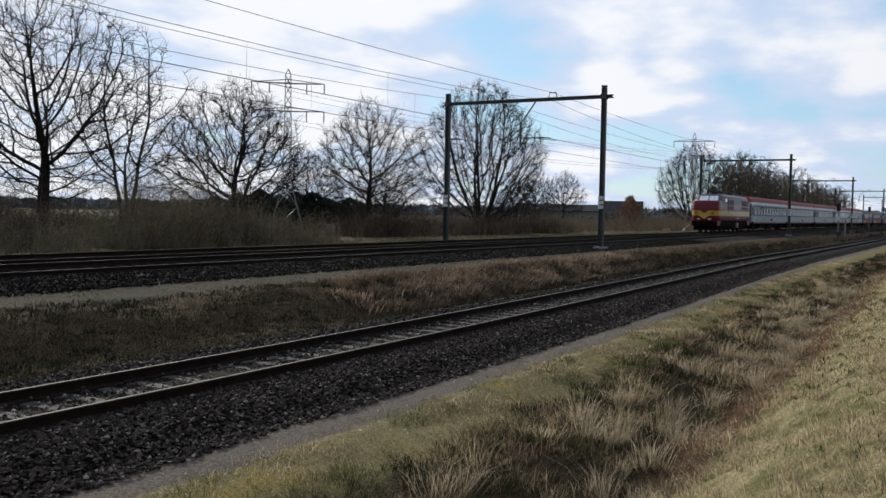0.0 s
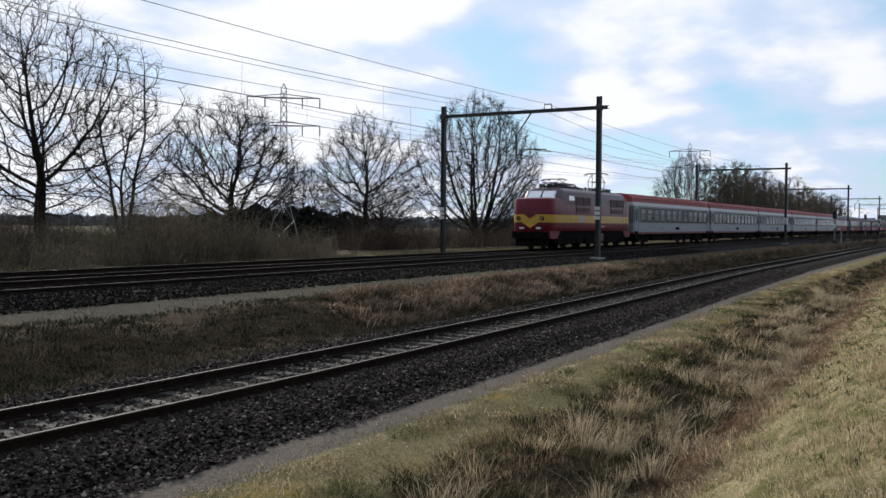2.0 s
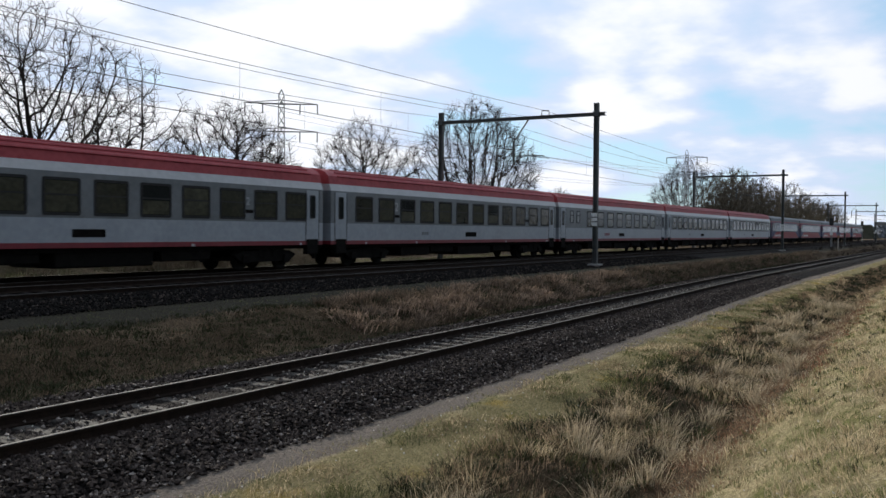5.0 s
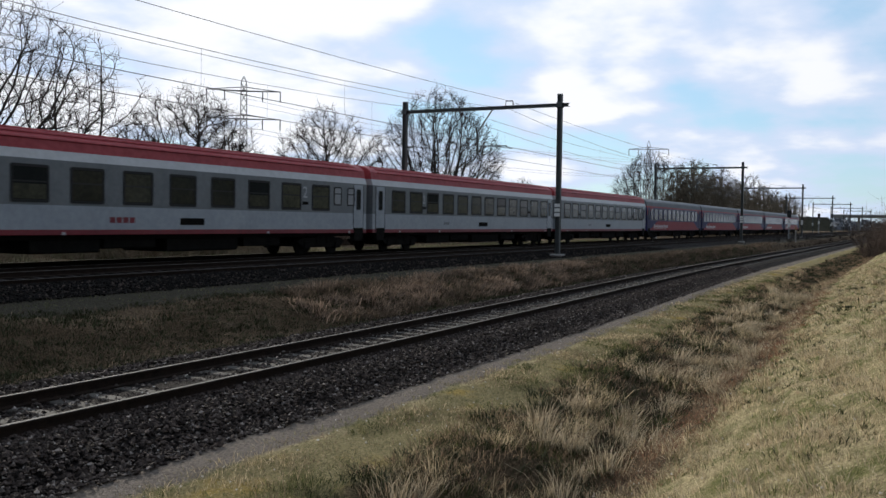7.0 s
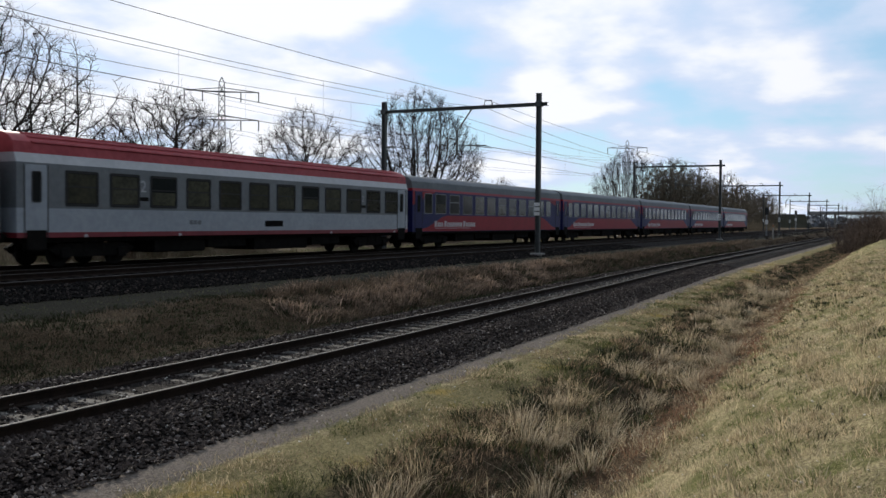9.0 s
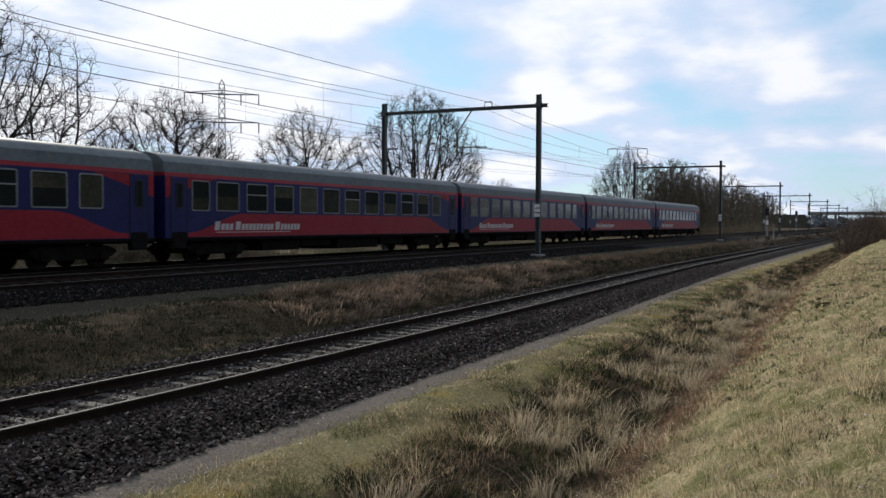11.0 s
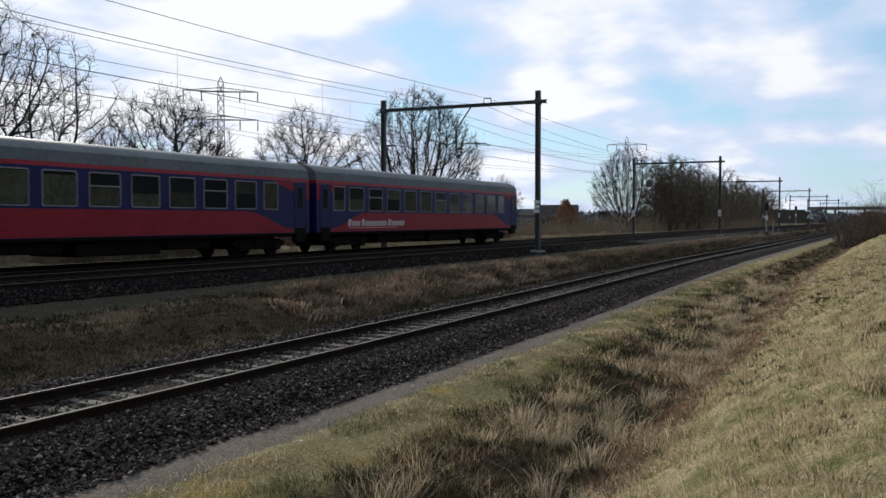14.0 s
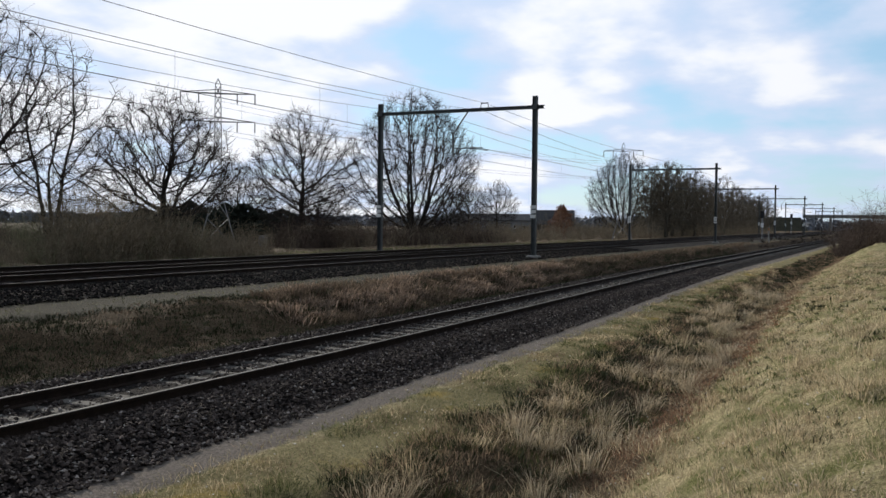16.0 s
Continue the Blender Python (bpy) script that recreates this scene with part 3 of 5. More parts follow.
def end_doors(c, frame_mat, body_mat, band_mat):
    for x in (0.62, LEN - 0.62 - 0.85):
        d = part("door", Shape().box(x, x + 0.85, -HW - 0.012, -HW + 0.05, 1.26, 3.35, 0.01), body_mat, c)
        window(d, x + 0.24, x + 0.61, 2.15, 3.15, -HW - 0.014, frame_mat, bar=False, w=0.05)
        part("door_seam", Shape().box(x - 0.04, x - 0.01, -HW - 0.016, -HW, 1.0, 3.36).box(x + 0.86, x + 0.89, -HW - 0.016, -HW, 1.0, 3.36), M["rubber"], d)
        part("door_step", Shape().box(x + 0.05, x + 0.8, -HW - 0.03, -HW + 0.2, 0.62, 1.26, 0.02), M["under"], c)


def roof_ribs(c, mat, hw, z0, z1, x0, x1):
    pr = roof_profile(hw, z0, z1)
    for k in (1, 2, 3, 7, 8, 9):
        y, z = pr[k]
        part("roof_rib", Shape().tube([(x0, y, z), (x1, y, z)], 0.05, 5), mat, c)


def digit_mesh(text, size):
    cu = bpy.data.curves.new("digit", "FONT")
    cu.body, cu.size, cu.extrude = text, size, 0.004
    tmp = new("digit", cu)
    me = bpy.data.meshes.new_from_object(tmp)
    bpy.data.objects.remove(tmp)
    me.materials.clear()
    me.materials.append(M["coach_white"])
    return me


def lettering_bars(x, z, widths, h, y, slant=0.03):
    s = Shape()
    for w in widths:
        if w > 0:
            hh = h * (1.35 if w > 0.33 else 1.0)
            s.prism_xz([(x, z), (x + w * 0.78, z), (x + w * 0.78 + slant, z + hh), (x + slant, z + hh)], y - 0.006, y)
            x += w
        else:
            x -= w
    return s


def white_coach(short=False, digit_x=(5.58, 21.13)):
    c = thing("passenger_coach", "grey passenger coach with red ribbed roof and red sill", "railway coach", "grey and red coaches")
    x0, x1 = 0.3, LEN - 0.3
    shell(c, "sill", 1.02, 1.19, M["coach_red"], x0, x1, HW + 0.004, "dark red painted sill")
    shell(c, "lower_side", 1.19, 1.97, M["coach_grey"], x0, x1)
    shell(c, "window_band", 1.97, 3.42, M["coach_band"], x0, x1)
    part("cantrail", Shape().along_x([(-HW, 3.42), (HW, 3.42), (HW - 0.1, 3.72), (-HW + 0.1, 3.72)], x0, x1), M["coach_white"], c)
    rp = roof_profile(HW - 0.1, 3.72, 4.47)
    part("roof", Shape().along_x(rp, x0, x1), M["roof_red"], c, "dusty red ribbed roof", True)
    roof_ribs(c, M["roof_red"], HW - 0.1, 3.72, 4.47, x0 + 0.7, x1 - 0.7)
    running_gear(c)
    end_doors(c, M["rubber"], M["coach_grey"], M["coach_band"])
    for i in range(8 if short else 12):
        a = 5.68 + i * 2.25 if short else 2.2 + i * 1.94
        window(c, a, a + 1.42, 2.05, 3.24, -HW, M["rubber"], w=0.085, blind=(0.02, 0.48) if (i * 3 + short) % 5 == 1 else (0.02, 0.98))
    if short:
        for a in (2.35, 3.6, 23.2, 24.35):
            window(c, a, a + 0.66, 2.32, 3.2, -HW, M["rubber"], split=0.62, w=0.06, rx=0.12, glass="frosted")
    dm = digit_mesh("2", 0.72)
    for x in digit_x:
        d = new("class_number", dm)
        d.parent = c
        d.matrix_local = pose(x, -HW - 0.006, 2.62, 90, 0, 0) @ Matrix.Scale(1.0 if short else (0.85 if x < 15 else 0.6), 4)
        tagged(d, "white painted class number")
        part("class_plate", Shape().box(x - 0.02, x + 0.42, -HW - 0.012, -HW, 2.3, 2.44), M["under"], c)
    v = Shape()
    v.box(13.0, 14.3, -HW - 0.012, -HW, 1.36, 1.62)
    for k in range(4):
        v.box(13.0, 14.3, -HW - 0.02, -HW - 0.01, 1.38 + k * 0.06, 1.41 + k * 0.06)
    part("vent_grille", v, M["under"], c)
    if short:
        part("lettering", lettering_bars(9.6, 1.42, (0.3, 0.3, 0.3, 0.3), 0.2, -HW, 0), M["coach_red"], c, "dark red emblem bars")
    else:
        part("lettering", lettering_bars(8.2, 1.45, (0.24, 0.24, 0.24), 0.16, -HW, 0), M["coach_band"], c, "faint grey emblem bars")
    for x in (3.0, 7.6, 18.2, LEN - 1.9):
        part("sill_mark", Shape().box(x, x + 0.14, -HW - 0.01, -HW, 1.02, 1.11), M["coach_white"], c)
    return c


def red_coach():
    c = thing("passenger_coach", "red and navy blue express coach with grey roof", "railway coach", "red and blue coaches")
    x0, x1 = 0.3, LEN - 0.3
    shell(c, "sill", 0.94, 1.04, M["under"], x0, x1, HW - 0.01)
    shell(c, "side", 1.04, 3.38, M["bte_blue"], x0, x1, label="navy blue side")
    part("cantrail", Shape().along_x([(-HW - 0.002, 3.38), (HW, 3.38), (HW - 0.03, 3.53), (-HW + 0.03, 3.53)], x0, x1), M["bte_red"], c, "bright red cantrail stripe")
    rp = roof_profile(HW - 0.03, 3.53, 4.34)
    part("roof", Shape().along_x(rp, x0, x1), M["roof_grey"], c, "dusty grey roof", True)
    curve = [(1.55, 1.06), (LEN - 1.55, 1.06)]
    for k in range(9):
        u = k / 8
        curve.append((LEN - 1.55 - 3.4 * u, 1.06 + 0.16 + 0.78 * (u * u * (3 - 2 * u))))
    for k in range(9):
        u = 1 - k / 8
        curve.append((1.55 + 3.4 * u, 1.06 + 0.16 + 0.78 * (u * u * (3 - 2 * u))))
    part("lower_panel", Shape().prism_xz(curve, -HW - 0.004, -HW + 0.01), M["bte_red"], c, "bright red lower panel with curved ends")
    for sgn, o in ((1, 0), (-1, LEN)):
        part("corner_panel", Shape().prism_xz([(o + sgn * 0.31, 2.55), (o + sgn * 1.6, 2.95), (o + sgn * 3.2, 3.36), (o + sgn * 0.31, 3.36)], -HW - 0.004, -HW + 0.01), M["bte_red"], c)
    running_gear(c)
    end_doors(c, M["rubber"], M["bte_blue"], M["bte_blue"])
    for i in range(12):
        a, w = (1.75, 1.05) if i == 0 else (3.2 + (i - 1) * 1.94, 1.45 if i < 11 else 1.05)
        window(c, a, a + w, 2.08, 3.28, -HW, M["frame_grey"], w=0.045, bar=i in (2, 6, 9), split=0.6, blind=PANE_LIGHTS[(i * 5 + 2) % 7])
    bars = (0.38, 0.27, 0.27, 0.27, -0.12, 0.38, 0.25, 0.25, 0.25, 0.25, 0.25, 0.25, 0.25, 0.25, 0.25, -0.12, 0.38, 0.25, 0.25, 0.25, 0.25, 0.25, 0.25)
    part("lettering", lettering_bars(3.1, 1.32, bars, 0.26, -HW - 0.002, 0.05), M["lettering"], c, "pale slanted lettering bars")
    part("lettering_line", Shape().box(3.2, 8.3, -HW - 0.008, -HW, 1.22, 1.25), M["lettering"], c)
    for x in (6.0, 20.0):
        part("roof_vent", Shape().box(x, x + 0.9, -0.75, -0.45, 4.1, 4.26, 0.03), M["roof_grey"], c)
    return c


def plan_loop(x0, x1, hw, nose, z, k=6):
    """A plan outline with rounded ends of the given length."""
    p = []
    for i in range(2 * k + 1):
        a = math.pi / 2 + math.pi * i / (2 * k)
        p.append((x0 + nose + nose * math.copysign(abs(math.cos(a)) ** 0.7, math.cos(a)), hw * math.copysign(abs(math.sin(a)) ** 0.55, math.sin(a)), z))
    for i in range(2 * k + 1):
        a = -math.pi / 2 + math.pi * i / (2 * k)
        p.append((x1 - nose + nose * math.copysign(abs(math.cos(a)) ** 0.7, math.cos(a)), hw * math.copysign(abs(math.sin(a)) ** 0.55, math.sin(a)), z))
    return p


LOCO = 18.1


def pantograph(parent, x, height, name_label):
    p = Shape()
    z = 4.42
    p.box(x - 0.9, x + 0.9, -0.6, -0.52, z, z + 0.07).box(x - 0.9, x + 0.9, 0.52, 0.6, z, z + 0.07)
    for sx in (-1, 1):
        p.box(x + sx * 0.9 - 0.04, x + sx * 0.9 + 0.04, -0.65, 0.65, z, z + 0.08)
        for y in (-0.5, 0.5):
            p.tube([(x + sx * 0.35, y, z + 0.06), (x + sx * (0.5 + 0.35 * (1 - height)), y, z + 0.12 + height * 0.62), (x, y * 0.7, z + 0.18 + height * 1.2)], 0.028, 6)
        p.tube([(x + sx * (0.5 + 0.35 * (1 - height)), -0.6, z + 0.12 + height * 0.62), (x + sx * (0.5 + 0.35 * (1 - height)), 0.6, z + 0.12 + height * 0.62)], 0.025, 6)
    zt = z + 0.22 + height * 1.2
    for sx in (-0.16, 0.16):
        p.tube([(x + sx, -0.95, zt - 0.12), (x + sx, -0.7, zt), (x + sx, 0.7, zt), (x + sx, 0.95, zt - 0.12)], 0.03, 6)
    part("pantograph", p, M["black"], parent, name_label)
    ins = Shape()
    for sx in (-0.8, 0.8):
        for y in (-0.56, 0.56):
            for k in range(3):
                ins.cyl((x + sx, y, 4.28 + k * 0.05), (0, 0, 1), 0.075, 0.02, 8)
    part("insulators", ins, M["black"], parent)


def grille(parent, x0, x1, z0, z1, y):
    g = Shape().box(x0, x1, y - 0.01, y + 0.02, z0, z1)
    n = 9
    for k in range(n):
        z = z0 + (z1 - z0) * (k + 0.5) / n
        g.box(x0 + 0.05, x1 - 0.05, y - 0.035, y - 0.008, z - 0.016, z + 0.022)
    for x in (x0, (x0 + x1) / 2 - 0.03, x1 - 0.06):
        g.box(x, x + 0.06, y - 0.04, y, z0, z1)
    part("louvre_grille", g, M["loco_dark"], parent, "dark louvred air grille")


def locomotive():
    c = thing("electric_locomotive", "maroon electric locomotive with yellow waist band and lit headlamp", "locomotive")
    a, b = 0.55, LOCO - 0.55
    W = 1.49
    part("lower_body", Shape().loft([plan_loop(a + 0.05, b - 0.05, W - 0.03, 1.0, 1.3), plan_loop(a, b, W, 1.0, 1.42), plan_loop(a, b, W, 1.0, 1.88)]), M["loco_red"], c, "", True)
    part("waist_band", Shape().loft([plan_loop(a, b, W + 0.006, 1.0, 1.88), plan_loop(a, b, W + 0.006, 1.0, 2.42)]), M["loco_yellow"], c, "bright yellow waist band", True)
    part("upper_body", Shape().loft([plan_loop(a, b, W, 1.0, 2.42), plan_loop(a + 0.02, b - 0.02, W, 1.0, 3.34), plan_loop(a + 0.08, b - 0.08, W - 0.05, 1.0, 3.5), plan_loop(a + 0.28, b - 0.28, W - 0.25, 0.95, 3.58)]), M["loco_red"], c, "", True)
    q0, q1 = 2.35, LOCO - 1.55
    part("hood", Shape().loft([plan_loop(q0, q1, W + 0.003, 0.3, 3.2), plan_loop(q0 + 0.3, q1 - 0.25, W - 0.01, 0.3, 3.66), plan_loop(q0 + 0.55, q1 - 0.5, W - 0.08, 0.3, 4.08), plan_loop(q0 + 0.7, q1 - 0.6, W - 0.3, 0.3, 4.25)]), M["loco_grey"], c, "warm grey upper hood", True)
    part("roof", Shape().loft([plan_loop(q0 + 0.72, q1 - 0.62, W - 0.32, 0.3, 4.25), plan_loop(q0 + 1.0, q1 - 0.9, 0.75, 0.3, 4.36)]), M["loco_roof"], c, "sooty roof", True)
    for sgn, x in ((1, q0), (-1, q1)):
        for y0, y1 in ((-1.05, -0.06), (0.06, 1.05)):
            g = Shape()
            g.loft([[(x + sgn * 0.02, y0, 3.58), (x + sgn * 0.02, y1, 3.58), (x + sgn * 0.42, y1 * 0.95, 4.08), (x + sgn * 0.42, y0 * 0.95, 4.08)],
                    [(x - sgn * 0.03, y0, 3.60), (x - sgn * 0.03, y1, 3.60), (x + sgn * 0.37, y1 * 0.95, 4.10), (x + sgn * 0.37, y0 * 0.95, 4.10)]])
            part("windscreen", g, M["windscreen"], c, "sky-reflecting windscreen")
    window(c, 3.75, 4.95, 3.1, 3.86, -W + 0.01, M["loco_grey"], bar=False, w=0.07, glass="windscreen")
    window(c, 15.55, 16.2, 3.05, 3.85, -W + 0.01, M["loco_grey"], bar=False, w=0.08)
    for x0, x1 in ((5.1, 8.0), (12.4, 15.4)):
        grille(c, x0, x1, 3.12, 3.72, -W - 0.004)
        grille(c, x0 + 0.1, x1 - 0.1, 2.62, 3.0, -W - 0.004)
    for o, sg in ((0, 1), (LOCO, -1)):
        part("apron", Shape().prism_xz([(o + sg * 0.75, 0.78), (o + sg * 1.9, 0.78), (o + sg * 2.5, 1.32), (o + sg * 0.65, 1.32)], -W + 0.06, W - 0.06), M["loco_red"], c)
    f = a - 0.012
    part("front_wing", Shape().loft([[(x, -0.62, 1.885), (x, 0.62, 1.885), (x, 0, 1.5)] for x in (f, f + 0.12)]), M["loco_yellow"], c)
    part("front_notch", Shape().loft([[(x, -0.42, 2.42), (x, 0.42, 2.42), (x, 0, 2.12)] for x in (f - 0.004, f + 0.12)]), M["loco_red"], c)
    for y, lit in ((-0.86, False), (0.86, True)):
        hood = Shape()
        hood.loft([[(x, y + r * math.cos(k * math.pi / 8), 2.16 + r * math.sin(k * math.pi / 8)) for k in range(16)] for x, r in ((0.74, 0.15), (0.47, 0.13), (0.47, 0.10), (0.70, 0.10))])
        h = part("headlamp", hood, M["black"], c)
        part("lens", Shape().cyl((0.675, y, 2.16), (1, 0, 0), 0.098, 0.012, 16), M["lamp"] if lit else M["glass"], h, "lit lamp lens" if lit else "unlit lamp lens")
        part("marker_lamp", Shape().box(0.52, 0.62, y * 0.72 - 0.16, y * 0.72 + 0.16, 1.42, 1.56, 0.02), M["white"], c)
        bf = Shape().tube([(0.6, y, 1.05), (0.12, y, 1.05)], 0.11, 10).cyl((0.07, y, 1.05), (1, 0, 0), 0.24, 0.05, 14)
        part("buffer", bf, M["under"], c)
        bf = Shape().tube([(LOCO - 0.6, y, 1.05), (LOCO - 0.12, y, 1.05)], 0.11, 10).cyl((LOCO - 0.07, y, 1.05), (1, 0, 0), 0.24, 0.05, 14)
        part("buffer", bf, M["under"], c)
    part("coupling_hook", Shape().tube([(0.6, 0, 1.05), (0.2, 0, 1.02), (0.15, 0, 0.8)], 0.05, 8), M["under"], c)
    part("front_beam", Shape().box(0.6, 0.9, -1.3, 1.3, 0.8, 1.25, 0.03), M["under"], c)
    part("snow_plough", Shape().loft([[(0.75, -1.2, 0.25), (0.75, 1.2, 0.25), (0.95, 1.2, 0.8), (0.95, -1.2, 0.8)], [(0.82, -1.2, 0.25), (0.82, 1.2, 0.25), (1.02, 1.2, 0.8), (1.02, -1.2, 0.8)]]), M["under"], c)
    part("side_plate", Shape().box(5.75, 6.75, -W - 0.02, -W, 1.93, 2.37), M["lettering"], c, "pale printed side plate")
    for x in (5.2, 15.4, 16.1):
        part("door_seam", Shape().box(x, x + 0.03, -W - 0.01, -W, 1.2, 2.95), M["loco_dark"], c)
    part("body_ledge", Shape().box(9.6, 11.1, -W - 0.05, -W + 0.1, 1.55, 1.68, 0.02), M["lettering"], c)
    part("side_tank", Shape().box(9.5, 11.0, -W + 0.02, W - 0.02, 0.5, 1.1, 0.05), M["loco_red"], c)
    part("underframe", Shape().box(1.2, LOCO - 1.2, -1.36, 1.36, 0.72, 1.32), M["under"], c)
    part("battery_box", Shape().box(7.6, 9.3, -1.3, 1.3, 0.35, 0.9, 0.05), M["under"], c)
    for x in (2.6, 6.1, 12.0, 15.5):
        part("sandbox", Shape().box(x - 0.45, x + 0.45, -1.38, 1.38, 0.42, 0.95, 0.05), M["under"], c)
    for x in (3.1, 7.2, 11.9, 15.6):
        for k in range(3):
            part("step", Shape().box(x, x + 0.4, -W - 0.02, -W + 0.25, 0.35 + 0.28 * k, 0.39 + 0.28 * k), M["under"], c)
    for x in (4.6, LOCO - 4.6):
        bogie(c, x, 4.4, 0.55)
        for y in (-0.75, 0.75):
            part("wheel", Shape().cyl((x, y, 0.55), (0, 1, 0), 0.55, 0.065, 22, 0.02), M["wheel"], c)
        part("bogie_frame", Shape().prism_xz([(x - 2.9, 0.6), (x - 2.6, 0.4), (x + 2.6, 0.4), (x + 2.9, 0.6), (x + 2.6, 0.86), (x - 2.6, 0.86)], -1.3, -1.15), M["under"], c)
    pantograph(c, 4.6, 0.3, "folded black pantograph")
    pantograph(c, 13.2, 1.0, "raised diamond pantograph")
    gear = Shape()
    for k in range(5):
        gear.tube([(3.3 + 0.75 * k, -0.7, 4.36), (3.5 + 0.75 * k, -0.45, 4.62 + 0.05 * (k % 2)), (3.7 + 0.75 * k, 0.45, 4.62), (3.9 + 0.75 * k, 0.7, 4.36)], 0.04, 5)
    gear.tube([(3.0, -0.62, 4.62), (7.2, -0.55, 4.7), (7.9, -0.5, 4.4)], 0.045, 6).tube([(11.2, -0.5, 4.4), (11.6, -0.5, 4.64), (15.2, -0.5, 4.58)], 0.04, 6)
    gear.box(11.6, 12.5, -0.6, -0.2, 4.34, 4.6, 0.04).box(14.0, 14.9, -0.6, -0.1, 4.34, 4.56, 0.04)
    gear.box(6.4, 7.6, -0.5, 0.5, 4.34, 4.56, 0.05).box(8.4, 9.2, -0.4, 0.4, 4.34, 4.5, 0.04).tube([(2.9, -0.3, 4.5), (6.0, -0.3, 4.75), (9.5, -0.2, 4.5), (12.0, -0.2, 4.6)], 0.03, 5)
    for x in (3.0, 3.5, 5.8, 10.1, 11.0):
        gear.cyl((x, -0.3, 4.45), (0, 0, 1), 0.09, 0.16, 8).cyl((x, 0.3, 4.45), (0, 0, 1), 0.09, 0.16, 8)
    part("roof_gear", gear, M["black"], c, "black insulators and busbar on the roof")
    return c


B_AT = [252.84, 230.1, 207.3, 184.95, 161.95, 138.8, 115.72, 92.65, 69.48, 46.33, 23.17, 0.08, -22.98, -46.02, -68.97, -91.7, -114.4]
train = []
loco = locomotive()
train.append((loco, -5 * LEN - LOCO))
w1 = white_coach()
train.append((w1, -5 * LEN))
w2 = white_coach(True, (20.72,))
for k in range(1, 5):
    train.append((w2 if k == 2 else copy_thing(w1, pose(0, 0, 0)), -5 * LEN + k * LEN))
r1 = red_coach()
train.append((r1, 0.0))
for k in range(1, 5):
    train.append((copy_thing(r1, pose(0, 0, 0)), k * LEN))


# ---- trees ----
def tubes_mesh(name, segs, mat, sides):
    """segs: rows of x0 y0 z0 r0 x1 y1 z1 r1."""
    s = np.array(segs)
    p0, p1, r0, r1 = s[:, :3], s[:, 4:7], s[:, 3], s[:, 7]
    d = p1 - p0
    d /= np.linalg.norm(d, axis=1, keepdims=True) + 1e-9
    ref = np.where(np.abs(d[:, 2:3]) > 0.9, np.array([[1.0, 0, 0]]), np.array([[0, 0, 1.0]]))
    u = np.cross(d, ref)
    u /= np.linalg.norm(u, axis=1, keepdims=True) + 1e-9
    w = np.cross(d, u)
    ang = np.arange(sides) * 2 * math.pi / sides
    ring = u[:, None, :] * np.cos(ang)[None, :, None] + w[:, None, :] * np.sin(ang)[None, :, None]
    v = np.concatenate([p0[:, None] + ring * r0[:, None, None], p1[:, None] + ring * r1[:, None, None]], axis=1).reshape(-1, 3)
    base = np.arange(len(s))[:, None] * 2 * sides
    i = np.arange(sides)
    j = (i + 1) % sides
    f = np.stack([base + i, base + j, base + sides + j, base + sides + i], axis=2).reshape(-1, 4)
    return mesh_of(name, v, f, mat, smooth=sides > 3)


